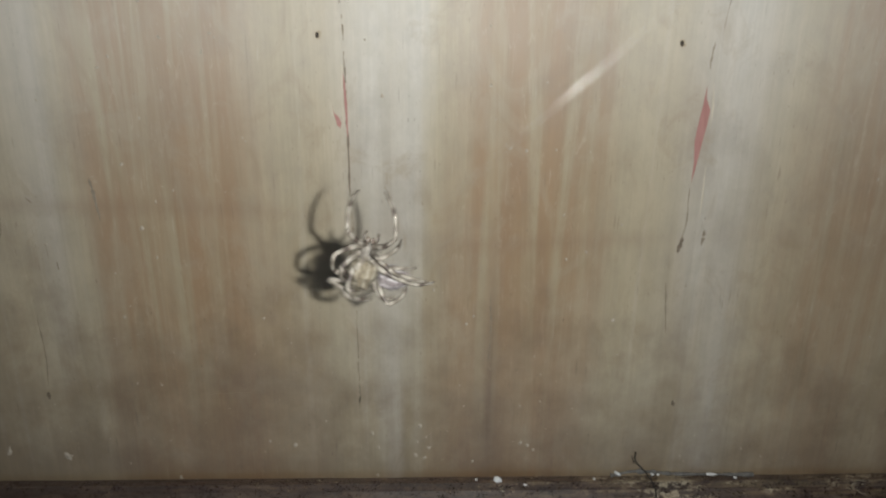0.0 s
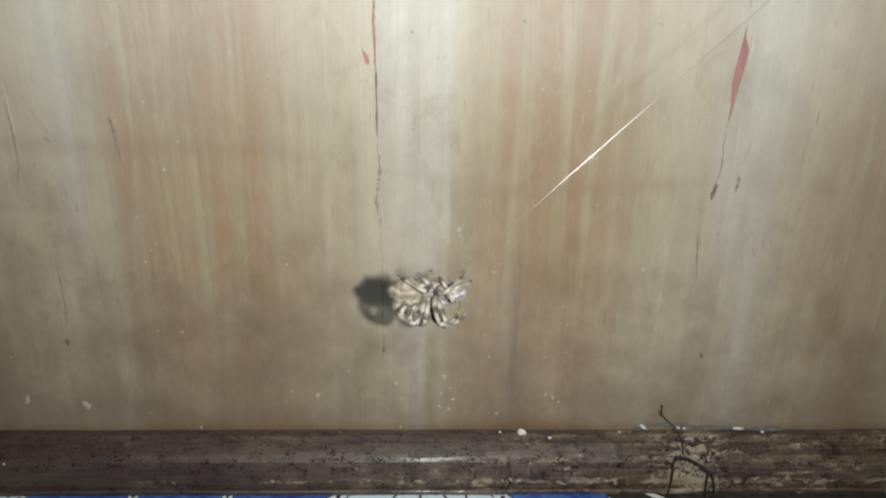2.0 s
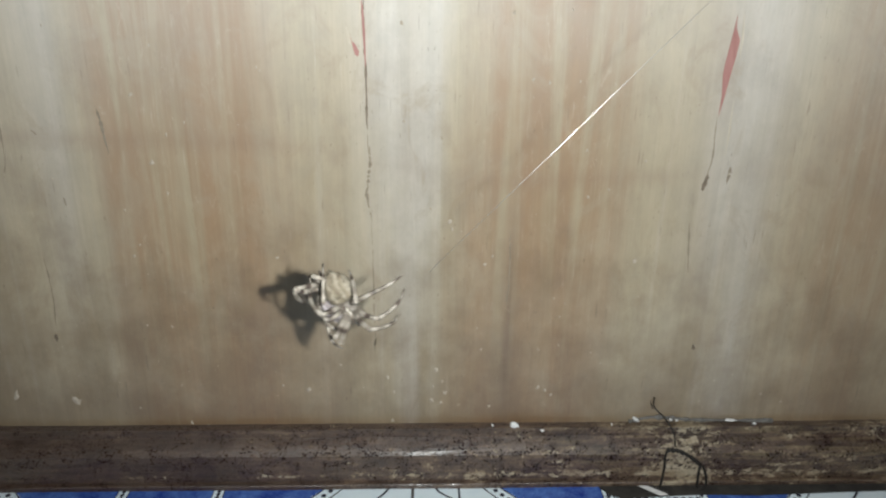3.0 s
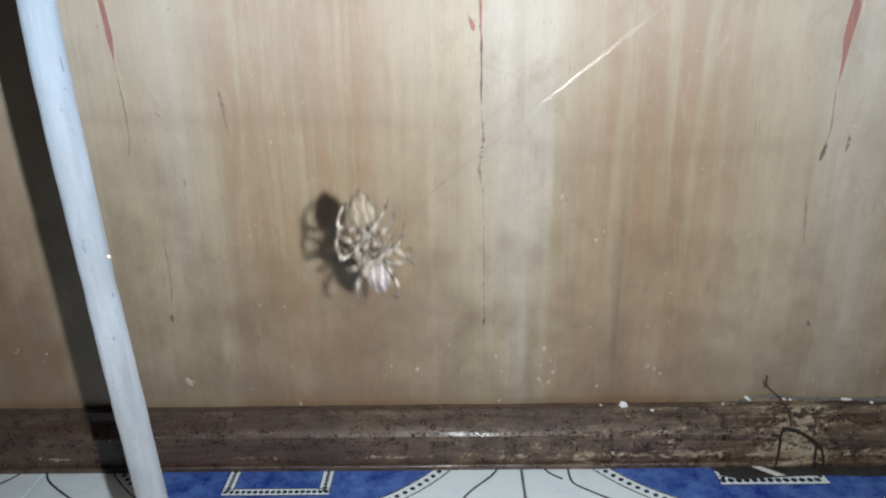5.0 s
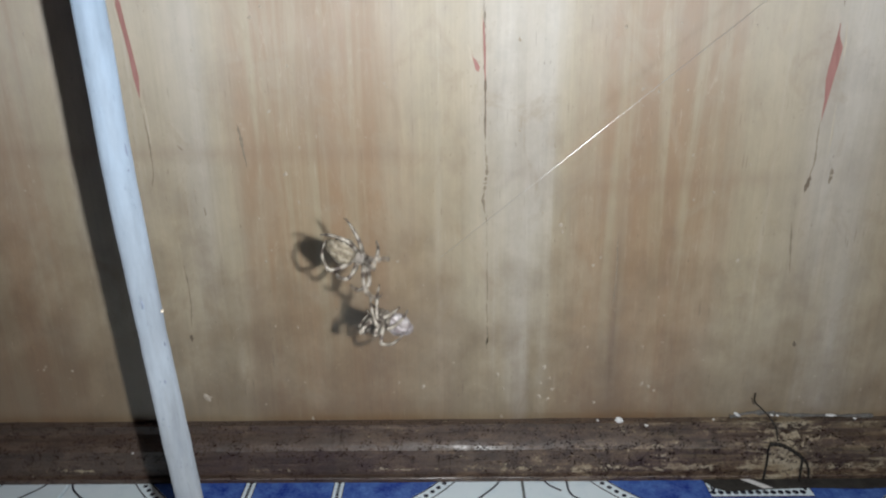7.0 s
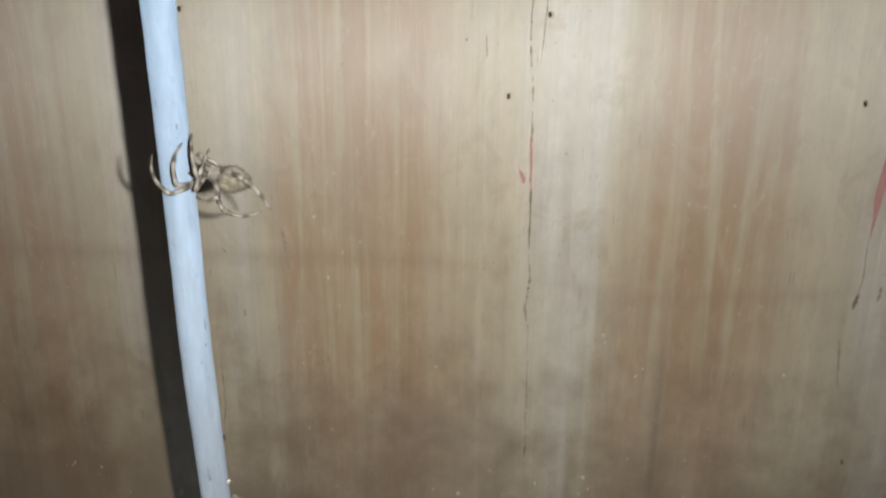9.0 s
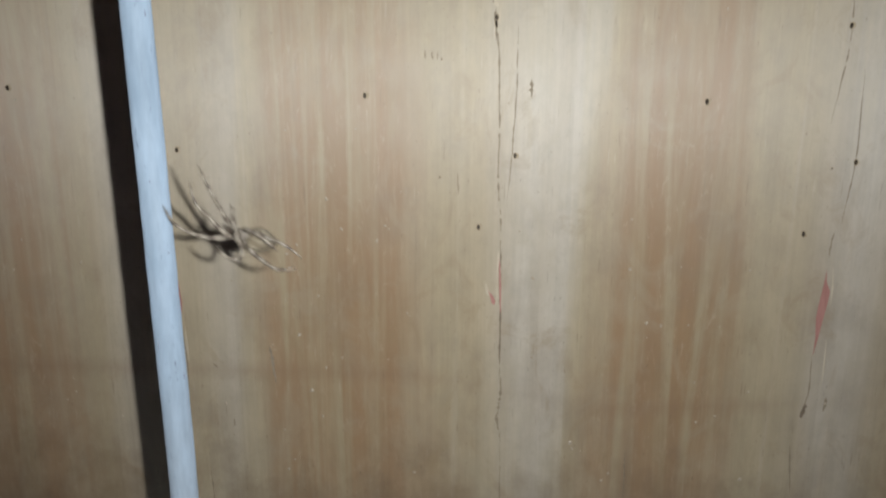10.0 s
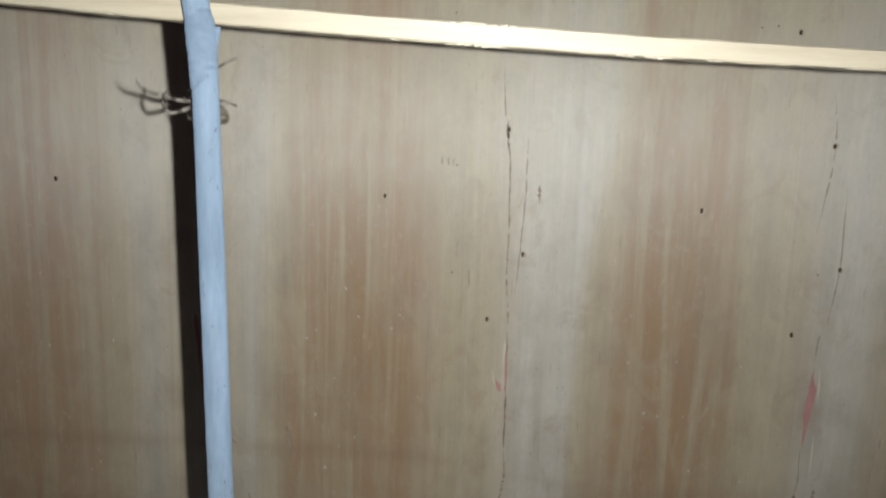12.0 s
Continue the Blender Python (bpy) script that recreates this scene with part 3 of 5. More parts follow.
split([(0.004, 0.8016), (0.006, 0.7612), (0.0139, 0.711), (0.0159, 0.661), (0.017, 0.6008), (0.021, 0.55), (0.0201, 0.4988)], 0.0011)
split([(0.021, 0.5346), (0.0226, 0.4988), (0.0236, 0.4482), (0.0247, 0.398)], 0.0013)
split([(0.0247, 0.403), (0.0264, 0.393), (0.0257, 0.373), (0.0237, 0.3577), (0.0278, 0.332)], 0.0019)
split([(0.0273, 0.3269), (0.0289, 0.2653), (0.03, 0.2191), (0.03, 0.1986)], 0.0009)
split([(0.0305, 0.216), (0.0303, 0.2069)], 0.002)
split([(0.0298, 0.731), (0.0309, 0.681), (0.0289, 0.621), (0.026, 0.5703)], 0.0008)
split([(0.0438, 0.686), (0.0443, 0.668)], 0.0022)
split([(0.0099, 0.7461), (0.0114, 0.716)], 0.0016)
split([(-0.2002, 0.43), (-0.1979, 0.408), (-0.195, 0.388)], 0.0022)
split([(0.3416, 0.39), (0.3413, 0.373)], 0.0018)
split([(0.3231, 0.382), (0.3208, 0.3659)], 0.0032)
split([(0.3263, 0.5294), (0.3275, 0.552)], 0.001)
split([(0.3229, 0.433), (0.3244, 0.398), (0.3217, 0.373)], 0.0008)
split([(-0.2855, 0.4502), (-0.2829, 0.418), (-0.2822, 0.383), (-0.2855, 0.3659)], 0.001)
split([(-0.2652, 0.2961), (-0.2629, 0.255), (-0.2656, 0.2191)], 0.0009)
split([(-0.2666, 0.217), (-0.2662, 0.2079)], 0.003)
split([(0.3369, 0.214), (0.337, 0.2069)], 0.0026)
split([(0.1516, 0.3269), (0.1535, 0.2858), (0.1524, 0.2447)], 0.0009)
split([(-0.02, 0.6008), (-0.0195, 0.5805)], 0.0011)
split([(-0.0517, 0.709), (-0.0512, 0.701)], 0.0012)
split([(-0.0458, 0.708), (-0.0453, 0.7)], 0.0012)
split([(-0.0408, 0.707), (-0.0403, 0.7)], 0.0009)
split([(0.3128, 0.7814), (0.319, 0.741), (0.3174, 0.701), (0.311, 0.651)], 0.0008)
split([(0.3353, 0.701), (0.3383, 0.621), (0.3329, 0.5602)], 0.0008)
split([(0.313, 0.3372), (0.3191, 0.2858)], 0.001)
split([(-0.2568, 0.408), (-0.2518, 0.403)], 0.0011)
split([(-0.2382, 0.3495), (-0.2378, 0.3413)], 0.0011)
split([(-0.1119, 0.216), (-0.0763, 0.2175)], 0.0008)


def torn(points, name="torn_veneer", material=RAW_RED, thick=0.0004):
    bm = prism([on_sheet(x, z) for x, z in points], -thick, 0.0005)
    return part(name, bm, material, wall_north)


torn([(0.3261, 0.5161), (0.3269, 0.5059), (0.3314, 0.4958), (0.3306, 0.4836), (0.3282, 0.4664), (0.3262, 0.4482), (0.3237, 0.432), (0.3238, 0.4502), (0.3218, 0.4684), (0.3224, 0.4796), (0.3246, 0.4988)])
torn([(-0.2937, 0.5397), (-0.2908, 0.5315), (-0.289, 0.514), (-0.2863, 0.4938), (-0.2834, 0.4684), (-0.2853, 0.4502), (-0.2884, 0.4684), (-0.2897, 0.4867), (-0.2921, 0.5069), (-0.2953, 0.5294)])
torn([(0.02, 0.5212), (0.0218, 0.513), (0.0233, 0.4938), (0.0237, 0.4684), (0.0229, 0.4664), (0.0213, 0.4907), (0.0205, 0.5069)])
torn([(0.0105, 0.4917), (0.0125, 0.4867), (0.0156, 0.4841), (0.0183, 0.4786), (0.0173, 0.4745), (0.0146, 0.4765), (0.013, 0.4826)])
for pts in ([(0.0185, 0.5294), (0.0205, 0.5243), (0.0196, 0.4988), (0.0206, 0.4684), (0.0189, 0.4836)], [(0.0075, 0.4988), (0.01, 0.4927), (0.0125, 0.4826), (0.0092, 0.4856)],
            [(0.3315, 0.5191), (0.3344, 0.4988), (0.3337, 0.4786), (0.3325, 0.4938)], [(-0.2976, 0.5449), (-0.295, 0.5356), (-0.2932, 0.5039), (-0.296, 0.5191)], [(-0.2825, 0.4462), (-0.2807, 0.428), (-0.2804, 0.408), (-0.2823, 0.423)],
            [(0.0075, 0.748), (0.0095, 0.753), (0.0125, 0.747), (0.0115, 0.7455)], [(0.0135, 0.752), (0.0145, 0.745), (0.0142, 0.728), (0.0128, 0.735)], [(0.0085, 0.735), (0.0098, 0.728), (0.0092, 0.715)], [(0.3347, 0.4482), (0.3367, 0.418), (0.3355, 0.398), (0.3346, 0.428)]):
    torn(pts, "raised_splinter", TORN_PALE, 0.0003)


def nail(x, z, r=0.0022):
    x, z = on_sheet(x, z)
    n = 10
    rim = [(x + r * (0.35 + 1.25 * math.cos(k)) * (0.8 + 0.4 * rng.random()), z + 1.55 * r * math.sin(k) * (0.8 + 0.4 * rng.random())) for k in [2 * math.pi * i / n for i in range(n)]]
    part("nail_dent", prism(rim, -0.0002, 0.0004), NAIL_STAIN, wall_north, "pale bruised rim")
    head = [(x + 0.72 * r * math.cos(k) * (0.8 + 0.35 * rng.random()), z + 1.15 * r * math.sin(k) * (0.8 + 0.35 * rng.random())) for k in [2 * math.pi * i / n for i in range(n)]]
    part("nail_head", prism(head, -0.0006, 0.0004), NAIL_RUST, wall_north, "rusty nail head")


for x, z in ((0, 0.55), (0.3, 0.55), (-0.1056, 0.668), (0.2002, 0.668), (0.0314, 0.617), (0.3383, 0.617), (0.0109, 0.737), (0.3181, 0.735), (-0.4313, 0.669), (-0.2794, 0.616), (0.2738, 0.837)):
    nail(x, z)
for x, z in ((-0.0368, 0.701), (0.0165, 0.6109), (0.3179, 0.6109), (-0.0369, 0.5957), (0.253, 0.842), (0.2381, 0.84), (-0.0446, 0.842)):
    nail(x, z, 0.0008)


def flecks():
    """Paint and plaster flecks strewn over the sheet."""
    bm = bmesh.new()
    spots = [(-0.171, 0.439, 30), (-0.160, 0.382, 36), (-0.149, 0.355, 20), (-0.185, 0.296, 22), (-0.059, 0.163, 20), (-0.034, 0.159, 34), (-0.258, 0.145, 48), (-0.198, 0.137, 22), (-0.394, 0.174, 24), (-0.314, 0.150, 50), (-0.150, 0.120, 24), (-0.134, 0.118, 22),
             (0.042, 0.173, 28), (0.048, 0.157, 26), (0.089, 0.182, 32), (0.095, 0.170, 26), (0.086, 0.164, 22), (0.098, 0.157, 34), (0.085, 0.149, 30), (0.094, 0.146, 36), (0.047, 0.124, 32), (0.142, 0.142, 22), (0.196, 0.161, 28), (0.189, 0.164, 34), (0.202, 0.156, 26)]
    spots += [(0.186, 0.206, 24), (0.205, 0.211, 16), (0.268, 0.299, 30), (0.237, 0.366, 22), (0.219, 0.359, 18), (0.097, 0.334, 34), (0.099, 0.327, 28), (0.131, 0.293, 30), (0.137, 0.301, 22), (0.342, 0.382, 20), (-0.379, 0.507, 26), (-0.329, 0.531, 24), (-0.181, 0.520, 28), (-0.171, 0.529, 18), (-0.183, 0.474, 24), (-0.151, 0.479, 18),
              (-0.142, 0.573, 34), (-0.128, 0.545, 26), (-0.087, 0.549, 24), (-0.084, 0.546, 20), (-0.114, 0.638, 16), (-0.197, 0.428, 16), (-0.145, 0.406, 22), (-0.066, 0.464, 20)]
    spots += [(-0.0577, 0.296, 26), (-0.0951, 0.5346, 26), (0.144, 0.513, 30), (0.163, 0.460, 26), (0.177, 0.458, 22), (0.053, 0.502, 24), (0.203, 0.459, 18), (0.191, 0.516, 18), (0.255, 0.514, 22), (0.267, 0.392, 24), (0.214, 0.401, 18), (-0.129, 0.417, 18), (-0.396, 0.374, 22), (-0.434, 0.528, 24), (0.0649, 0.621, 16)]
    spots = [(x, z, r * 1e-4) for x, z, r in spots]
    for _ in range(800):
        spots.append((rng.uniform(-0.62, 0.62), 0.14 + 0.75 * rng.random() ** 1.3, 0.0004 + 0.0017 * rng.random() ** 4))
    for x, z, r in spots:
        x, z = on_sheet(x, z)
        n, tall = 7, rng.uniform(0.9, 1.7)
        turn = rng.uniform(-0.6, 0.6)
        rim = []
        r *= 0.85
        for i in range(n):
            k, q = 2 * math.pi * i / n, r * rng.uniform(0.35, 1.1)
            a, b = q * math.cos(k), q * tall * math.sin(k)
            rim.append(bm.verts.new((x + a * math.cos(turn) - b * math.sin(turn), 0.0001, z + a * math.sin(turn) + b * math.cos(turn))))
        top = bm.verts.new((x, -0.0004 - 0.1 * r, z))
        for i in range(n):
            bm.faces.new((rim[i], rim[(i + 1) % n], top))
    part("paint_flecks", bm, PAINT_FLECK, wall_north, "dried pale paint flecks")["kind"] = "stuff"


flecks()

# ---- the pine stick lashed across the back of the pole ----
batten = thing("batten", "pale new pine stick lashed across the blue pole with tape", "wood strip")
STICK_BACK, STICK_FRONT, STICK_TALL = -0.3545, -0.3642, 0.0097


def stick_low(x):
    return 0.7063 - 0.046 * x + 0.065 * x * x


def batten_bar():
    bm = bmesh.new()
    rows = []
    for i in range(241):
        x = -0.62 + 1.24 * i / 240
        low = stick_low(x)
        j = [0.0004 * noise.noise((x * 40, k * 7.0, 1.0)) + 0.0003 * noise.noise((x * 190, k * 3.0, 4.0)) for k in range(6)]
        f, b, h = STICK_FRONT, STICK_BACK, STICK_TALL - 0.005 * max(0, x)
        rows.append([bm.verts.new(p) for p in ((x, b, low + j[0]), (x, f + 0.0008, low + j[1]), (x, f, low + 0.0007 + j[2]), (x, f, low + h - 0.0007 + j[3]), (x, f + 0.0008, low + h + j[4]), (x, b, low + h + j[5]))])
    for a, b in zip(rows, rows[1:]):
        for i in range(6):
            bm.faces.new((a[i], b[i], b[(i + 1) % 6], a[(i + 1) % 6]))
    bm.faces.new(rows[0])
    bm.faces.new(rows[-1][::-1])
    return bm


part("strip", batten_bar(), PINE, batten)
bm = bmesh.new()
for _ in range(70):
    x = rng.gauss(-0.012, 0.005) if rng.random() < 0.6 else (rng.gauss(0.062, 0.006) if rng.random() < 0.6 else rng.uniform(-0.2, 0.2))
    low = stick_low(x) + (0.0 if x > 0.04 else rng.choice((0.0, 0.0, STICK_TALL - 0.0002)))
    d = rng.choice((-1, 1))
    tube([(x, STICK_FRONT + 0.0004, low), (x + d * 0.0015, STICK_FRONT - 0.0006, low - 0.0003 * rng.random()), (x + d * rng.uniform(0.002, 0.0045), STICK_FRONT - 0.0009, low + rng.uniform(-0.0011, 0.0007))], [0.00035, 0.00025, 0.0001], 5, bm)
part("rough_fibres", bm, PINE_FUZZ, batten, "raised pale wood fibres")["kind"] = "stuff"

# ---- the pole ----
pole = thing("pole", "thin pale blue painted pole with scuffs, standing on the tiles", "pole")
POLE_Y = -0.37
POLE_LINE = [(-0.110, 0.0), (-0.1185, 0.13), (-0.1253, 0.2562), (-0.1287, 0.3223), (-0.1306, 0.3663), (-0.1322, 0.4134), (-0.1325, 0.4564), (-0.1335, 0.5174), (-0.1343, 0.5825), (-0.1356, 0.6735), (-0.1368, 0.706), (-0.1392, 0.722), (-0.143, 0.77), (-0.150, 0.95)]
pts = smooth_line([(x, POLE_Y, z) for x, z in POLE_LINE], 14)
part("shaft", tube(pts, [0.0060 + 0.00025 * noise.noise((p.z * 16, 0, 5)) + 0.00022 * noise.noise((p.z * 90, 3, 5)) for p in pts], 20), POLE, pole, smooth=True)


def tape_wrap():
    bm = bmesh.new()
    pts = [(-0.1364 - 0.002 * t ** 3, POLE_Y, 0.684 + 0.034 * t) for t in [i / 18 for i in range(19)]]
    radii = [0.0058 + min(1, t / 3, (18 - t) / 2) * (0.0005 + 0.0006 * math.exp(-((t / 18 - 0.62) / 0.2) ** 2) + 0.0007 * noise.noise((t * 0.9, 2, 2))) for t in range(19)]
    tube(pts, radii, 18, bm)
    return bm


wrap = part("tape_wrap", tape_wrap(), TAPE, pole, "crinkled blue tape wrap", True)
part("tape_end", prism([(-0.1345, 0.711), (-0.1282, 0.7115), (-0.1290, 0.7065), (-0.1305, 0.700), (-0.1345, 0.6985)], POLE_Y - 0.0004, POLE_Y + 0.0004), TAPE, wrap)
SCUFF = speckled("scuff", (0.045, 0.055, 0.08), (0.09, 0.11, 0.15), 300, 0.8)
for z, a, w, h in ((0.355, 4.9, 0.9, 2.6), (0.318, 5.3, 0.7, 1.4), (0.300, 4.6, 0.6, 1.0), (0.296, 4.9, 0.5, 0.9), (0.420, 5.9, 1.1, 4.2), (0.412, 5.8, 0.7, 1.6), (0.505, 4.3, 0.6, 2.6), (0.575, 4.9, 0.5, 0.9), (0.49, 6.0, 0.7, 3.0), (0.335, 5.9, 0.6, 1.6), (0.275, 5.6, 0.6, 1.2), (0.64, 5.7, 0.4, 2.4), (0.545, 5.7, 0.5, 1.2)):
    k = next(i for i, p in enumerate(pts) if p.z >= z)
    c = Vector((pts[k].x + 0.0057 * math.cos(a), POLE_Y + 0.0057 * math.sin(a), z))
    part("scuff", egg((0.0004 * w + 0.0003, 0.0004 * w + 0.0003, 0.0008 * h), c, 0.5, 0, 7, 6), SCUFF, pole, "dark worn scuff", True)
bm = egg((0.0007, 0.0008, 0.0006), (-0.1233, POLE_Y - 0.001, 0.350), 0.6, 0, 8, 6)
part("white_crumb", bm, PAINT_FLECK, pole)

# ---- rusty wire tied round the moulding ----
wire = thing("wire", "black rusty tie wire twisted over the worn moulding", "wire")
part("strand", tube(smooth_line([(0.3066, -0.002, 0.0848), (0.3078, -0.002, 0.0738), (0.3170, -0.0110, 0.0660), (0.3238, -0.0200, 0.0555), (0.3248, -0.0262, 0.0440)]), 0.0008, 7), WIRE, wire, smooth=True)
part("barb", tube([(0.3035, -0.001, 0.080), (0.306, -0.003, 0.0725)], [0.0003, 0.0007], 6), WIRE, wire)
for ph in (0, math.pi):
    line = smooth_line([(0.3165, -0.0285, 0.0420), (0.3278, -0.0285, 0.0405), (0.3406, -0.029, 0.0335), (0.3515, -0.030, 0.0245)], 10)
    part("twist", tube([p + Vector((0, 0.0011 * math.cos(ph + i * 0.8), 0.0013 * math.sin(ph + i * 0.8))) for i, p in enumerate(line)], [0.0013 + 0.0003 * math.sin(i * 1.7) for i in range(len(line))], 7), WIRE, wire, smooth=True)
part("loop", tube(smooth_line([(0.3500, -0.0305, 0.0250), (0.3490, -0.033, 0.013), (0.3488, -0.035, 0.0022), (0.353, -0.0365, 0.0015), (0.3571, -0.035, 0.0022), (0.3568, -0.033, 0.014), (0.3530, -0.0305, 0.0245)]), 0.0012, 7), WIRE, wire, smooth=True)
part("tail", tube(smooth_line([(0.3165, -0.0285, 0.0420), (0.3145, -0.030, 0.034), (0.3155, -0.0295, 0.022), (0.3121, -0.034, 0.0022)]), 0.0012, 7), WIRE, wire, smooth=True)


# ---- crumbs on the moulding's top ----
def crumb(x, y, z, a, b, c, turn=0.0, name="plaster_chip", material=WHITE_CHIP):
    ob = tagged(part(name, egg((a, b, c), rough=0.45, seg=8, ring=6), material), "small white plaster chip lying on the moulding", "debris", "plaster chips")
    ob.matrix_basis = pose(x, y, z, 0, turn, 0)


for x, y, z, a, c, turn in ((0.1681, -0.0095, 0.0590, 0.0048, 0.0032, 10), (0.1960, -0.0110, 0.0535, 0.0022, 0.0010, 5), (0.2902, -0.004, 0.0610, 0.0046, 0.0014, 34), (0.3252, -0.005, 0.0605, 0.0020, 0.0009, 20),
                            (0.3311, -0.005, 0.0600, 0.0016, 0.0008, -10), (0.3861, -0.004, 0.0592, 0.0062, 0.0013, 2), (0.41, -0.006, 0.0565, 0.002, 0.001, 0), (0.1471, -0.006, 0.0565, 0.0017, 0.0008, 20), (0.266, -0.006, 0.0565, 0.0012, 0.0007, 15), (-0.332, -0.0258, 0.0345, 0.0009, 0.0008, 0)):
    crumb(x, y, z, a, 0.0016, c, turn)

DIRT = speckled("grey_dirt", (0.09, 0.085, 0.08), (0.20, 0.195, 0.185), 160, 0.9, bump=0.6, depth=0.001)
tagged(part("dirt_ridge", tube(smooth_line([(0.284, -0.001, 0.0562), (0.306, -0.001, 0.0612), (0.328, -0.001, 0.0600), (0.352, -0.001, 0.0578), (0.392, -0.001, 0.0570), (0.43, -0.001, 0.0560)]), [0.0010 + 0.0024 * rng.random() ** 1.5 for _ in range(31)], 6), DIRT), "grey dirt caught above the moulding", "dirt", kind="stuff")


# ---- the two spiders ----
# leg pairs: angle from the head, length, of one side
LEGS = [(22, 0.031), (50, 0.028), (98, 0.0195), (142, 0.026)]


def leg_mesh(length, lower):
    """Upper or lower half of a leg along local x, with knuckles and spines."""
    bm = bmesh.new()
    L = length * (0.48 if not lower else 0.56)
    n = 9
    pts, rad = [], []
    for i in range(n):
        t = i / (n - 1)
        pts.append((L * t, 0, L * (0.10 * math.sin(math.pi * t) if not lower else 0.13 * math.sin(math.pi * t) - 0.10 * t * t)))
        swell = 0.16 * math.sin(math.pi * min(1, t * 1.3))
        rad.append((0.00104 * (1 - 0.25 * t + swell + 0.12 * (i == n - 1))) if not lower else (0.00086 * (1 - 0.66 * t + 0.5 * swell + 0.1 * (i in (4, 5)))))
    tube(pts, rad, 8, bm)
    for i in range(26):
        t = 0.06 + 0.9 * i / 26
        a = i * 2.4
        d = Vector((0.35, math.cos(a), math.sin(a)))
        k = t * (n - 1)
        p = Vector(pts[int(k)]).lerp(Vector(pts[min(n - 1, int(k) + 1)]), k - int(k))
        tube([p, p + d * (0.0010 + 0.0006 * (i % 3 == 0))], [0.00009, 0.00003], 3, bm)
    return bm, L


def belly(size, at):
    """An abdomen: broad shoulders, a narrow tail, sagging folds and hair."""
    bm = bmesh.new()
    bmesh.ops.create_uvsphere(bm, u_segments=44, v_segments=32, radius=1, matrix=pose(0, 0, 0, 90, 0, 0))
    hairs = []
    for i, v in enumerate(bm.verts):
        p = v.co.copy()
        wide = 1 + 0.16 * p.y - 0.20 * max(0, -p.y) ** 2
        fold = 0.035 * math.sin(p.y * 9 + 2 * abs(p.x) + 3 * noise.noise(p * 1.3)) * max(0, p.z + 0.4) + 0.10 * noise.noise(p * 1.9) + 0.045 * noise.noise(p * 6.5)
        hump = 0.10 * math.exp(-((abs(p.x) - 0.55) / 0.25) ** 2 - ((p.y - 0.45) / 0.3) ** 2) * (p.z > 0)
        k = 1 + fold + hump
        v.co = Vector((p.x * size[0] * wide * k + at[0], p.y * size[1] * k + at[1], p.z * size[2] * wide * k + at[2]))
        if i % 4 == 0:
            hairs.append((v.co.copy(), (p + Vector((0.3 * noise.noise(p * 9), -0.5, 0.3 * noise.noise(p * 7)))).normalized()))
    for p, d in hairs:
        tube([p, p + d * 0.0009], [0.00007, 0.00002], 3, bm)
    return bm


def spider(name, label, size, skin, leg_skin):
    """Head toward +y, back toward +z. Returns the thing and its legs with their lower halves."""
    s = thing(name, label, "spider", "fighting spiders")
    part("abdomen", belly((0.0053 * size, 0.0063 * size, 0.0045 * size), (0, -0.0072 * size, 0.0010)), skin, s, "plump folded downy abdomen", True)
    part("spinneret", tube([(0, -0.0128 * size, -0.0012), (0, -0.0140 * size, -0.0018)], [0.0007, 0.0003], 8), skin, s, smooth=True)
    chest = part("cephalothorax", egg((0.0030 * size, 0.0040 * size, 0.0021 * size), (0, 0.0012, 0), 0.06, 0.28, 20, 14), CARAPACE, s, "grey downy head and chest", True)
    for x, y in ((0.0005, 0.0047), (-0.0005, 0.0047), (0.0013, 0.0043), (-0.0013, 0.0043)):
        part("eye", egg((0.00028, 0.00028, 0.00028), (x * size, y * size, 0.0011 * size), 0, 0, 8, 6), EYE_BLACK, chest, smooth=True)
    for q in (-1, 1):
        part("jaw", egg((0.0008, 0.0015, 0.0009), (0.0009 * q, 0.0054 * size, -0.0008), 0.1, 0.2, 10, 8), JAW, s, "brown jaw", True)
        part("feeler", tube([(0.0017 * q, 0.0046, 0), (0.0026 * q, 0.0068, 0.0012), (0.0022 * q, 0.0088, -0.0004)], [0.0004, 0.0004, 0.0006], 7), LEG, s, smooth=True)
    legs = []
    for q in (-1, 1):
        for i, (angle, length) in enumerate(LEGS):
            up, L = leg_mesh(length * size, False)
            leg = part("leg", up, leg_skin, s, "ringed pale and dark leg", True)
            low, under = leg_mesh(length * size, True)
            shin = part("shin", low, leg_skin, leg, smooth=True)
            hip = Vector((q * 0.0024 * math.sin(radians(angle)), 0.0012 + 0.003 * math.cos(radians(angle)), -0.0002))
            legs.append((leg, shin, hip, q, angle, L, under))
    return s, legs


victor, victor_legs = spider("spider", "tan orb spider with ringed legs wrestling in its web", 1.0, ABDOMEN, LEG)
loser, loser_legs = spider("spider", "paler smaller orb spider with ringed legs, wrestling in the web", 0.92, PALE_BELLY, PALE_LEG)

# silk: a taut thread near the web's plane, moved and tilted to glint at the camera
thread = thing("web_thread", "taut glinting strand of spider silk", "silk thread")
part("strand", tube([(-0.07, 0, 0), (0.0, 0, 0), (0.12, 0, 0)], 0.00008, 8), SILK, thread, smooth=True)

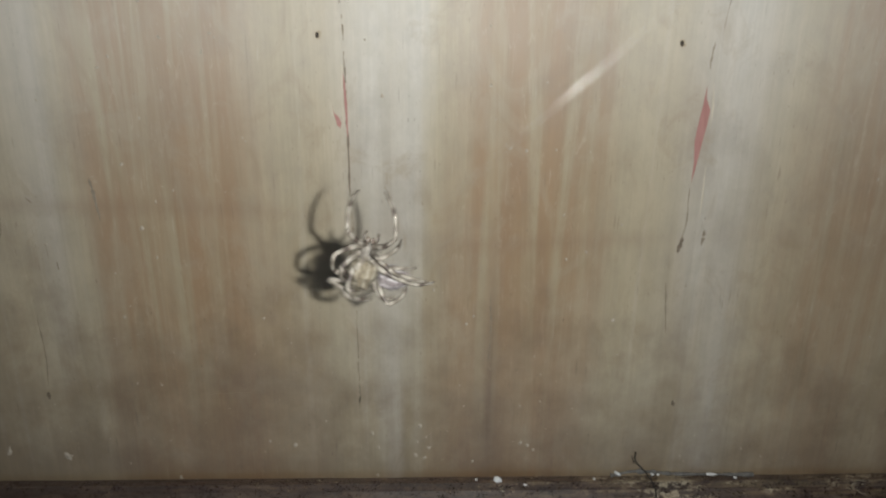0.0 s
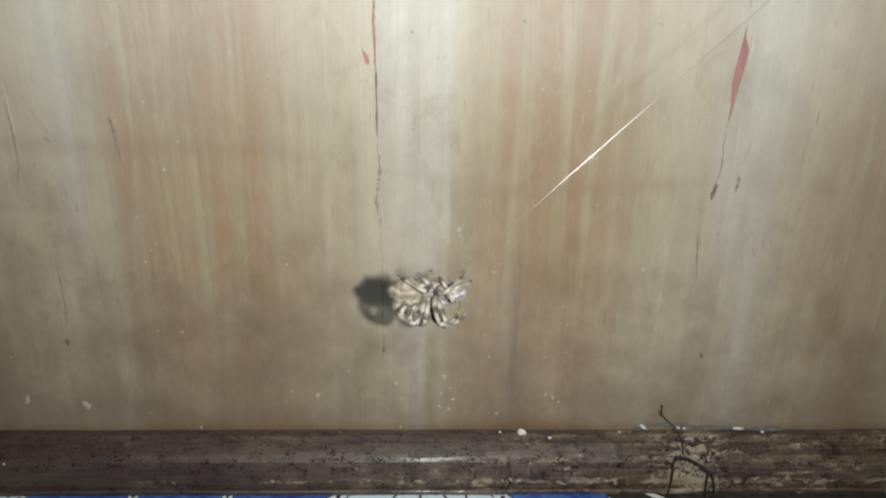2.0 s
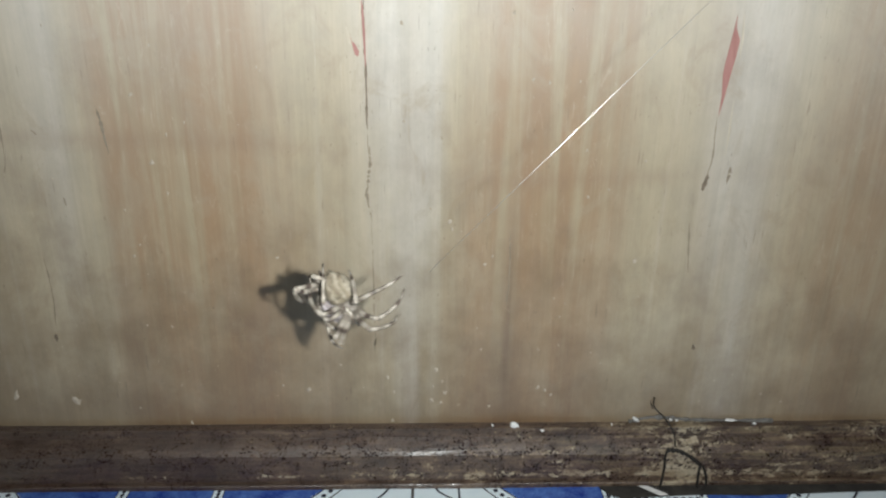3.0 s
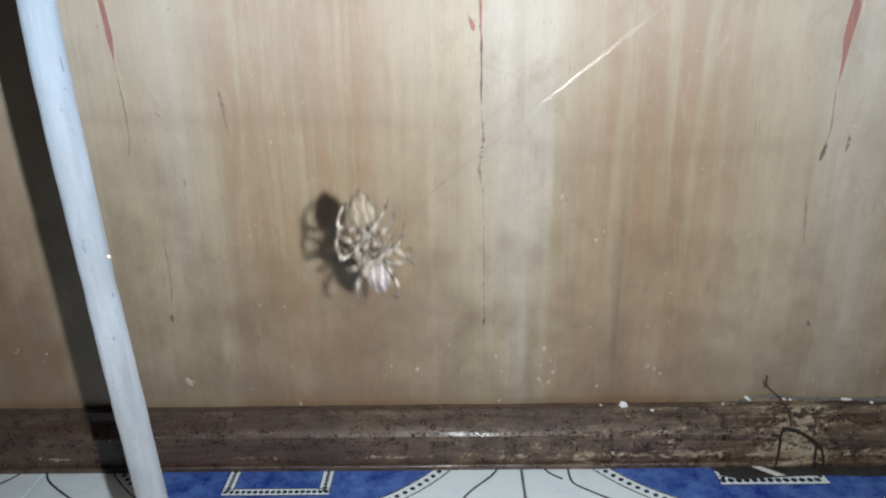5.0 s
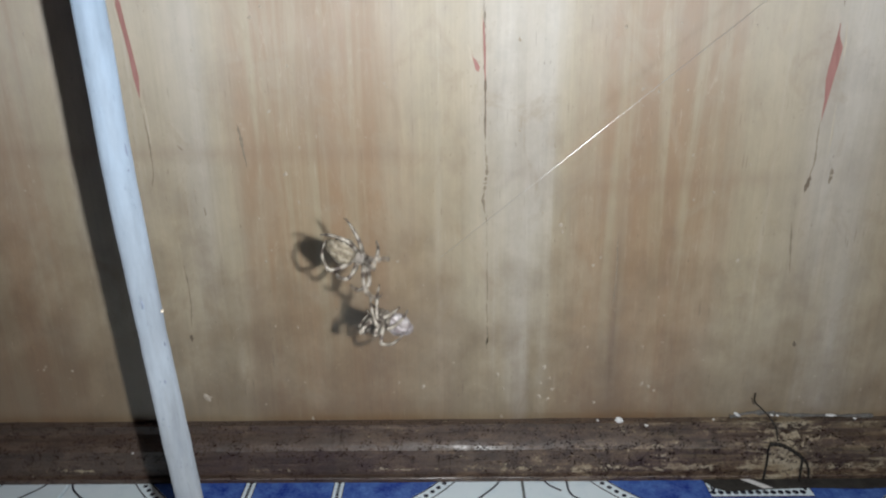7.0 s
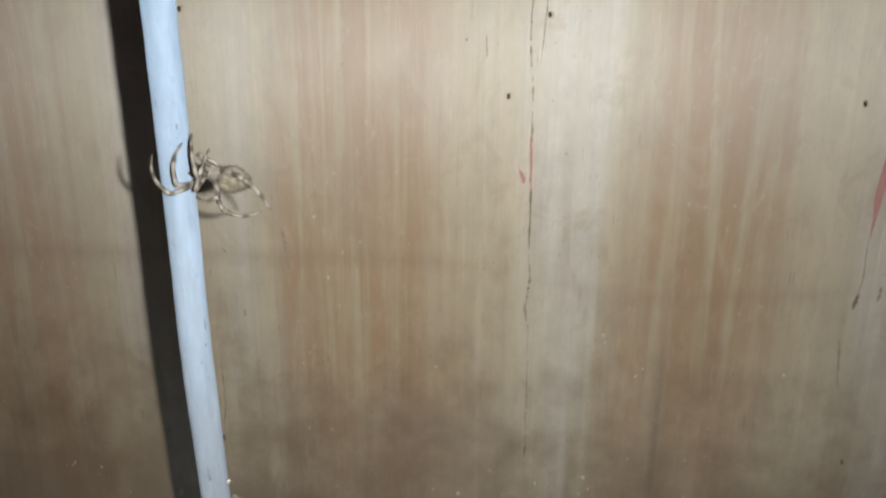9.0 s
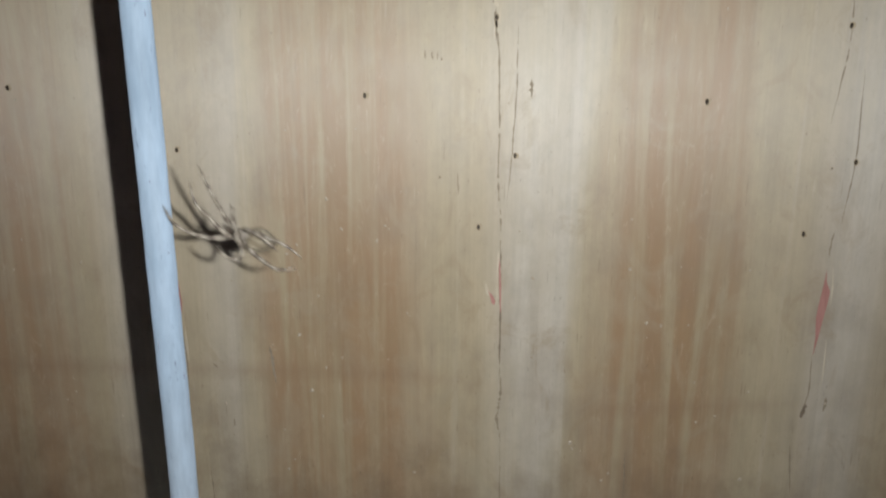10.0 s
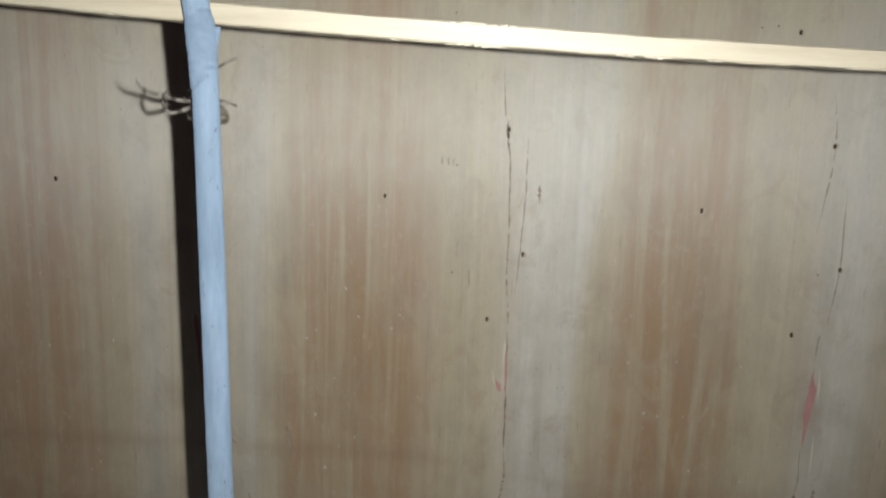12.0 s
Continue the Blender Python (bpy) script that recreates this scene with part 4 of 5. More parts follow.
# the torch beside the lens
torch = thing("torch", "small round white torch light shining on the wall", "torch")
bm = bmesh.new()
bmesh.ops.create_uvsphere(bm, u_segments=16, v_segments=10, radius=TORCH_RADIUS)
bmesh.ops.delete(bm, geom=[v for v in bm.verts if v.co.z > 0.0001], context="VERTS")
for v in bm.verts:
    v.co.z *= 0.3
part("torch_lens", bm, GLOW, torch, "glowing lens")
# added hood, unseen: cuts the light on the floor so shadows stay dark
part("beam_hood", tube_ring(0.0045, 0.0056, -0.0028, 0.0004), HOUSING, torch, "unseen black hood that narrows the beam")
part("torch_case", box((-0.0045, -0.0045, 0.0004), (0.0045, 0.0045, 0.004), 0.001), HOUSING, torch, "black case")

# ---- floor tiles, 0.47 m square, with a printed ring figure that repeats on each ----
TILE, JOINT, TILE_X, TILE_Y = 0.470, 0.0025, 0.068, -0.004


def ring_points(cx, cy, r, a0, a1, n):
    return [(cx + r * math.cos(radians(a0 + (a1 - a0) * i / n)), cy + r * math.sin(radians(a0 + (a1 - a0) * i / n))) for i in range(n + 1)]


def band(line, width, z0, z1, bm=None):
    """A flat strip along a line of (x, y)."""
    bm = bm or bmesh.new()
    pts = [Vector((x, y, 0)) for x, y in line]
    edge = []
    for i, p in enumerate(pts):
        d = (pts[min(i + 1, len(pts) - 1)] - pts[max(i - 1, 0)]).normalized()
        edge.append((p + Vector((-d.y, d.x, 0)) * width / 2, p - Vector((-d.y, d.x, 0)) * width / 2))
    for (a, b), (c, d) in zip(edge, edge[1:]):
        slab([(a.x, a.y), (b.x, b.y), (d.x, d.y), (c.x, c.y)], z0, z1, bm)
    return bm


def dots(line, step, r, z0, z1, bm):
    pts = [Vector((x, y, 0)) for x, y in line]
    left = 0.0
    for a, b in zip(pts, pts[1:]):
        d = (b - a).length
        while left < d:
            p = a + (b - a) * left / d
            slab([(p.x + r * math.cos(k), p.y + r * math.sin(k)) for k in [2 * math.pi * i / 7 for i in range(7)]], z0, z1, bm)
            left += step
        left -= d


def tile_figure(tile, rail=-0.057, wide=0.0085, step=0.0056, hooked=False):
    """The print of one tile, the tile's far edge at y 0, its middle at x 0: a blue round field in a dotted ring, pens strokes between."""
    cy, r = 0.099, 0.193
    e, h = -0.001, TILE / 2 - 0.004
    a = math.degrees(math.asin((cy - e) / r))
    arc = ring_points(0, cy, r, 180 + a, 360 - a, 24)
    part("blue_field", slab(arc, 0.0, 0.00012), BLUE, tile, "blue mottled print")
    marks, white = bmesh.new(), bmesh.new()
    for rr in (r + 0.001, r + 0.0145):
        aa = math.degrees(math.asin((cy - e) / rr))
        band(ring_points(0, cy, rr, 180 + aa, 360 - aa, 30), 0.0013, 0.0, 0.00022, marks)
    rr = r + 0.0075
    aa = math.degrees(math.asin((cy - e) / rr))
    dots(ring_points(0, cy, rr, 180 + aa, 360 - aa, 60), 0.0088, 0.0026, 0.0, 0.00022, marks)
    for x in (-0.0445, 0.047):
        band([(x, e), (x, rail - 0.001)], 0.0095, 0.0, 0.0002, white)
        for q in (-0.0052, 0.0052):
            band([(x + q, e), (x + q, rail - 0.001)], 0.0009, 0.0, 0.0003, marks)
        dots([(x, e - 0.003), (x, rail + 0.001)], 0.0046, 0.0021, 0.0, 0.0003, marks)
    band([(-0.049, rail), (0.052, rail)], wide, 0.0, 0.00021, white)
    for q in (-wide / 2 - 0.0006, wide / 2 + 0.0006):
        band([(-0.049, rail + q), (0.052, rail + q)], 0.0011, 0.0, 0.00031, marks)
    dots([(-0.046, rail), (0.05, rail)], step, 0.44 * step, 0.0, 0.00031, marks)
    long = ((h - 0.014, e), (h - 0.022, -0.030), (h - 0.050, -0.063), (h - 0.075, -0.11))
    short = ((h - 0.012, e), (h - 0.020, -0.028), (h - 0.034, -0.041))
    west = ((h + 0.002, e), (h - 0.003, -0.033), (h - 0.045, -0.067), (h - 0.09, -0.10))
    hook = ((h - 0.030, e), (h - 0.0405, -0.020), (h - 0.0425, -0.045), (h - 0.056, -0.058), (h - 0.080, -0.075))
    for q, strokes in ((1, (long,)), (-1, (short, hook) if hooked else (west,))):
        for stroke in strokes:
            band([(p.x, p.y) for p in smooth_line([(q * x, y, 0) for x, y in stroke])], 0.0021, 0.0, 0.0002, marks)
    part("white_print", white, GLAZE, tile)
    part("pen_print", marks, INK, tile, "dark outlines and dots")


def tile_mesh():
    return box((-(TILE - JOINT) / 2, -(TILE - JOINT), -0.0079), ((TILE - JOINT) / 2, 0, 0.0), 0.0009)


first = part("tile", tile_mesh(), GLAZE, floor, "white glazed tile with a blue print")
tile_figure(first)
for row in range(4):
    for col in range(-3, 3):
        place = pose(TILE_X + TILE * (col + 0.5), TILE_Y - TILE * row, 0)
        if row == 0 and col == -1:
            first.matrix_basis = place
        elif row == 0 and col == 0:
            # this tile's print sits off its neighbours'
            other = part("tile", tile_mesh(), GLAZE, floor, "white glazed tile with a blue print")
            tile_figure(other, -0.0455, 0.0115, 0.0074, True)
            other.matrix_basis = place
        else:
            copy_thing(first, place)
# grime and the shade of the gap under the moulding, painted as a black sheet, and a broken glaze patch
grime_shade = thing("grime_shade_patch", "black sheet of dirt and painted shade on tiles against the moulding", "dirt", kind="stuff")
part("grime_shade_sheet", slab([(0.250, -0.028), (0.260, -0.043), (0.272, -0.0485), (0.313, -0.0455), (0.350, -0.0435), (0.407, -0.0455), (0.47, -0.0425), (0.55, -0.040), (0.55, -0.028)], 0.0003, 0.0012), GRIME_SHADE, grime_shade)
part("bare_wedge", slab([(0.291, -0.0305), (0.300, -0.0305), (0.318, -0.0440), (0.309, -0.0450)], 0.0012, 0.0016), WHITE_CHIP, grime_shade, "white bare wedge")


# ---- movement ----
VICTOR_PATH = [
    (0, 0.0744, 0.4218, 75, 0), (0.0333, 0.0764, 0.4217, 75, 0), (0.1, 0.0847, 0.4396, 60, 12), (0.2, 0.0817, 0.4376, 20, 12),
    (0.3, 0.0422, 0.4123, -30, 12), (0.4, 0.0301, 0.4055, -70, 10), (0.4667, 0.077, 0.402, -55, 10), (0.5, 0.0829, 0.3989, -55, 10),
    (0.5333, 0.0889, 0.3958, -55, 10), (0.6, 0.0827, 0.3846, -60, 12), (0.7, 0.0646, 0.3769, -110, 0), (0.8, 0.0747, 0.3818, -80, 10),
    (0.9, 0.0758, 0.3887, -50, 0), (0.9667, 0.0717, 0.3842, -42, 0), (1, 0.0727, 0.3842, -42, 0), (1.0333, 0.0747, 0.3832, -42, 0),
    (1.2, 0.0785, 0.3707, -95, 0), (1.3, 0.0725, 0.3728, -60, 10), (1.4667, 0.073, 0.3857, -60, 0), (1.5, 0.0749, 0.3847, -60, 0),
    (1.5333, 0.0759, 0.3836, -60, 0), (1.7, 0.0717, 0.3838, -80, 0), (1.8, 0.0737, 0.3818, -60, 0), (2, 0.0675, 0.3706, 0, 5),
    (2.2, 0.0695, 0.3738, 0, 0), (2.3, 0.0626, 0.376, -15, 0), (2.4, 0.0707, 0.3818, -40, 0), (2.4667, 0.072, 0.3915, -62, 0),
    (2.5, 0.076, 0.3924, -62, 0), (2.5333, 0.08, 0.3924, -62, 0), (2.6, 0.0687, 0.3819, 0, 10), (2.7, 0.0627, 0.3758, -20, 10),
    (3.1, 0.0406, 0.3642, -70, 0), (3.5, 0.0268, 0.364, -140, 10), (3.9, -0.0005, 0.3506, -200, 10), (4.3, -0.0162, 0.3452, -215, 10),
    (4.4, -0.0271, 0.3385, -215, 10), (4.4667, -0.0172, 0.3344, -230, 10), (4.5, -0.0162, 0.3323, -230, 10), (4.5333, -0.0142, 0.3313, -230, 10),
    (4.6, -0.0142, 0.3313, -190, 10), (4.7, -0.0212, 0.3314, -190, 10), (4.8, -0.0252, 0.3345, -160, 10), (4.9, -0.0131, 0.3403, -110, 0),
    (4.9667, -0.0276, 0.3665, -80, 0), (5, -0.0276, 0.3645, -80, 0), (5.0333, -0.0267, 0.3625, -80, 0), (5.2, -0.0227, 0.3625, -90, 5),
    (5.3, -0.0297, 0.3606, -80, 0), (5.4, -0.0516, 0.365, -85, 0), (5.4667, -0.0514, 0.3634, -75, 0), (5.5, -0.0494, 0.3613, -75, 0),
    (5.5333, -0.0475, 0.3583, -75, 0), (5.7, -0.0529, 0.352, -70, 0), (5.8, -0.0528, 0.354, -60, 0), (5.9667, -0.0239, 0.3681, -60, 0),
    (6, -0.022, 0.366, -60, 0), (6.0333, -0.02, 0.364, -60, 0), (6.1, -0.0318, 0.3566, -60, 0), (6.2, -0.034, 0.3466, -70, 0),
    (6.3, -0.0369, 0.3497, -50, 0), (6.4, -0.0398, 0.3527, -70, 0), (6.4667, -0.0276, 0.3571, -50, 0), (6.5, -0.0266, 0.356, -50, 0),
    (6.5333, -0.0256, 0.355, -50, 0), (6.7, -0.0427, 0.3617, -60, 0), (7.1, -0.0431, 0.3798, -10, 0), (7.5, -0.0529, 0.3988, 40, 0),
    (7.9, -0.0539, 0.412, 70, 0), (8.3, -0.0584, 0.4328, 105, 0), (8.4, -0.0729, 0.4438, 100, 12), (8.4667, -0.0857, 0.4315, 118, 12),
    (8.5, -0.0837, 0.4315, 118, 12), (8.5333, -0.0827, 0.4315, 118, 12), (8.6, -0.065, 0.4562, 135, 12), (8.7, -0.0288, 0.4676, 150, 12),
    (8.8, -0.0268, 0.4705, 150, 12), (8.9, -0.0767, 0.4784, 150, 12), (8.9667, -0.1142, 0.4769, 155, 12), (9, -0.1142, 0.4769, 155, 12),
    (9.0333, -0.1132, 0.4759, 155, 12), (9.2, -0.0875, 0.4906, 150, 12), (9.4, -0.0913, 0.5007, 155, 12), (9.4667, -0.0902, 0.5067, 155, 12),
    (9.5, -0.0892, 0.5066, 155, 12), (9.5333, -0.0882, 0.5056, 155, 12), (9.7, -0.1089, 0.523, 155, 12), (9.9, -0.1024, 0.5529, 155, 12),
    (9.9667, -0.0954, 0.5507, 155, 12), (10, -0.0934, 0.5497, 155, 12), (10.0333, -0.0914, 0.5487, 155, 12), (10.2, -0.1158, 0.5831, 165, 12),
    (10.4, -0.1096, 0.598, 165, 12), (10.4667, -0.1236, 0.5997, 150, 12), (10.5, -0.1226, 0.5997, 150, 12), (10.5333, -0.1216, 0.5997, 150, 12),
    (10.7, -0.1143, 0.6121, 165, 12), (10.9667, -0.1153, 0.6455, 158, 12), (11, -0.1153, 0.6455, 158, 12), (11.0333, -0.1143, 0.6454, 158, 12),
    (11.2, -0.1187, 0.6512, 160, 12), (11.5, -0.1146, 0.6632, 140, 12), (11.8, -0.1243, 0.6733, 165, 12), (12, -0.1392, 0.6745, 140, 12),
]
LOSER_PATH = [
    (0, 0.0833, 0.4166, 170), (0.0333, 0.0853, 0.4166, 170), (0.1, 0.0866, 0.4356, 220), (0.2, 0.0846, 0.4336, 190),
    (0.3, 0.0441, 0.4073, 150), (0.4, 0.0289, 0.3976, 110), (0.4667, 0.0817, 0.3826, 120), (0.5, 0.0877, 0.3795, 120),
    (0.5333, 0.0936, 0.3764, 120), (0.6, 0.0846, 0.3756, 110), (0.7, 0.0684, 0.3689, 70), (0.8, 0.0795, 0.3727, 100),
    (0.9, 0.0837, 0.3806, 130), (0.9667, 0.0817, 0.3836, 150), (1, 0.0827, 0.3836, 150), (1.0333, 0.0837, 0.3826, 150),
    (1.2, 0.0773, 0.3587, 85), (1.3, 0.0814, 0.3636, 120), (1.4667, 0.0806, 0.3767, 150), (1.5, 0.0826, 0.3756, 150),
    (1.5333, 0.0845, 0.3736, 150), (1.7, 0.0755, 0.3737, 100), (1.8, 0.0805, 0.3737, 120), (2, 0.0796, 0.3678, 178),
    (2.2, 0.0794, 0.3667, 180), (2.3, 0.0794, 0.3677, 165), (2.4, 0.0933, 0.3624, 140), (2.4667, 0.0896, 0.3739, 160),
    (2.5, 0.0936, 0.3749, 160), (2.5333, 0.0976, 0.3748, 160), (2.6, 0.0847, 0.3826, 180), (2.7, 0.0664, 0.3703, 160),
    (3.1, 0.0399, 0.3566, 110), (3.5, 0.0216, 0.3543, 40), (3.9, -0.01, 0.3389, -20), (4.3, -0.0302, 0.3314, -35),
    (4.4, -0.0361, 0.3387, -35), (4.4667, -0.0164, 0.3193, -40), (4.5, -0.0154, 0.3183, -40), (4.5333, -0.0135, 0.3163, -40),
    (4.6, -0.0233, 0.3295, -10), (4.7, -0.0313, 0.3266, -10), (4.8, -0.0334, 0.3226, 20), (4.9, -0.0163, 0.3283, 70),
    (4.9667, -0.024, 0.3415, 95), (5, -0.0231, 0.3395, 95), (5.0333, -0.0221, 0.3374, 95), (5.2, -0.0199, 0.3484, 90),
    (5.3, -0.031, 0.3466, 100), (5.4, -0.0531, 0.336, 95), (5.4667, -0.0493, 0.334, 110), (5.5, -0.0473, 0.331, 110),
    (5.5333, -0.0454, 0.3279, 110), (5.7, -0.0452, 0.3338, 110), (5.8, -0.0454, 0.3218, 115), (5.9667, -0.0087, 0.3219, 120),
    (6, -0.0067, 0.3189, 120), (6.0333, -0.0048, 0.3159, 120), (6.1, -0.0193, 0.3264, 120), (6.2, -0.0233, 0.3265, 110),
    (6.3, -0.0351, 0.3407, 130), (6.4, -0.0392, 0.3327, 110), (6.4667, -0.0164, 0.3296, 110), (6.5, -0.0154, 0.3275, 110),
    (6.5333, -0.0144, 0.3265, 110), (6.7, -0.028, 0.329, 120), (7.1, -0.0231, 0.3454, 160), (7.5, -0.0275, 0.3627, 200),
    (7.9, -0.0231, 0.3742, 210), (8.3, -0.0223, 0.3933, 150),
]
# places, tilts and sway fitted to where the camera sees the glint
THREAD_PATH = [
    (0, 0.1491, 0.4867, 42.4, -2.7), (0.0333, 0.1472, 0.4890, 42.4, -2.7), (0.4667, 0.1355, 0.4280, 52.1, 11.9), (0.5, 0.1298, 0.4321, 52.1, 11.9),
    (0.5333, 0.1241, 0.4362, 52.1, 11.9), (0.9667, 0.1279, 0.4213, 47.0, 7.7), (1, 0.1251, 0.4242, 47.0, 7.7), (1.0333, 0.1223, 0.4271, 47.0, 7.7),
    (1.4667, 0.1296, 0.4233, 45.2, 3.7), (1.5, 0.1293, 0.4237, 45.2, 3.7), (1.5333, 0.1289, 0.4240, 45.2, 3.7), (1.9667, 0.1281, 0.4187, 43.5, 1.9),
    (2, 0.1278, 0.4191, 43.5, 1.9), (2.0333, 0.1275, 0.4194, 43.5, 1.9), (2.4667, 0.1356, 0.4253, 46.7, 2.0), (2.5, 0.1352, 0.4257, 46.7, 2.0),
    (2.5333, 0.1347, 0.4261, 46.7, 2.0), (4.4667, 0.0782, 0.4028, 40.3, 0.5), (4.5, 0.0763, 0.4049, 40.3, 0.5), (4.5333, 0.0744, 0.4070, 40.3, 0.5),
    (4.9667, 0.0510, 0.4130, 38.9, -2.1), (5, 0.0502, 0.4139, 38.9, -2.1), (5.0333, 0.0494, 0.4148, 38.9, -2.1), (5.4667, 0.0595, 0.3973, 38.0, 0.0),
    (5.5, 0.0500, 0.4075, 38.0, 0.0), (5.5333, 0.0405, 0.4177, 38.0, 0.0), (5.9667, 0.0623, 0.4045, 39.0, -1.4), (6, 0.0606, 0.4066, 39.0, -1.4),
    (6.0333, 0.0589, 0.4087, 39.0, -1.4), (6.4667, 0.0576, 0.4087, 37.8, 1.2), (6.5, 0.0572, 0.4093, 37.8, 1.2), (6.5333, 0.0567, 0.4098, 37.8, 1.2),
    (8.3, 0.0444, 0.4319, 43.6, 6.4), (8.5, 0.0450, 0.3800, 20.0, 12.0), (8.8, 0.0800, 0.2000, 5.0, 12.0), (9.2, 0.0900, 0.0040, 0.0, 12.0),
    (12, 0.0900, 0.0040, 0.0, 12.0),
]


def stance(x, y, z, angle, tip=0.0):
    """A spider's pose: its head turned by angle in the web's upright plane, its back to the viewer, tipped down by tip."""
    a, b = radians(angle), radians(tip)
    head = Vector((math.cos(a), 0, math.sin(a)))
    out = Vector((0, -1, 0))
    down = Vector((0, 0, -1)) - head * Vector((0, 0, -1)).dot(head)
    back = (out * math.cos(b) + down * math.sin(b))
    back = (back - head * back.dot(head)).normalized()
    side = head.cross(back)
    m = Matrix((side, head, back)).transposed().to_4x4()
    m.translation = Vector((x, y, z)) + head * 0.005
    return m


def nod(t):
    """Degrees by which the victor lifts its head out toward the room, once it is alone."""
    return 26 * min(1, max(0, (t - 8.5) / 0.4))


def reach(joints, rows, seed):
    """A leg bends so that its foot comes to a place (millimetres aside and ahead of the chest) at each time, and fidgets between them."""
    leg, shin, hip, q, angle, upper, lower = joints
    r = random.Random(seed)
    knee_side = Vector((q * 0.55, 0.5 * math.cos(radians(angle)), 0.8)).normalized()
    alone = rows[-1][0] == 12.0
    rows = rows if alone else rows + [(8.6, q * 9 * math.sin(radians(angle)), 9 * math.cos(radians(angle))), (12.0, q * 7 * math.sin(radians(angle)), 7 * math.cos(radians(angle)))]
    swift = {}
    for t, x, y in rows:
        go = Vector((r.uniform(-1, 1), r.uniform(-1, 1))) * (1.3 if t < 8.4 else 0.5)
        for k in (-1, 0, 1):
            swift[round(t + k / FPS, 4)] = (x + k * go.x, y + k * go.y)
    times = sorted({round(i * 0.125, 4) for i in range(97)} | {t for t in swift if 0 <= t <= 12})
    leg_rows, shin_rows, depth = [], [], r.uniform(-2, 2)
    for t in times:
        k = max(i for i, row in enumerate(rows) if row[0] <= t)
        (t0, x0, y0), (t1, x1, y1) = rows[k], rows[min(k + 1, len(rows) - 1)]
        f = (t - t0) / (t1 - t0) if t1 > t0 else 0.0
        wild = min(1, 6 * min(f, 1 - f)) * (3.5 if t < 8.4 else 1.5) * min(1, t1 - t0)
        near, far_off = (4.5, 9) if alone and 8.8 < t < 11.8 else (-5, 4)
        depth = 0.6 * depth + 0.4 * r.uniform(near, far_off)
        foot = (x0 + (x1 - x0) * f + r.uniform(-wild, wild), y0 + (y1 - y0) * f + r.uniform(-wild, wild))
        foot = Vector((*swift.get(t, foot), depth)) * 0.001
        if alone:
            foot = Matrix.Rotation(-radians(nod(t)), 3, "X") @ foot
        way = foot - hip
        far = min(max(way.length, 0.25 * (upper + lower)), 0.985 * (upper + lower))
        way.normalize()
        a = (upper * upper - lower * lower + far * far) / (2 * far)
        out = (knee_side - way * knee_side.dot(way)).normalized()
        knee = hip + way * a + out * math.sqrt(max(upper * upper - a * a, 1e-10))
        poses = []
        for start, end in ((hip, knee), (knee, hip + way * far)):
            x = (end - start).normalized()
            z = (out - x * out.dot(x)).normalized()
            m = Matrix((x, z.cross(x), z)).transposed().to_4x4()
            m.translation = start
            poses.append(m)
        leg_rows.append((t, poses[0]))
        shin_rows.append((t, poses[0].inverted() @ poses[1]))
    walk(leg, leg_rows)
    walk(shin, shin_rows)


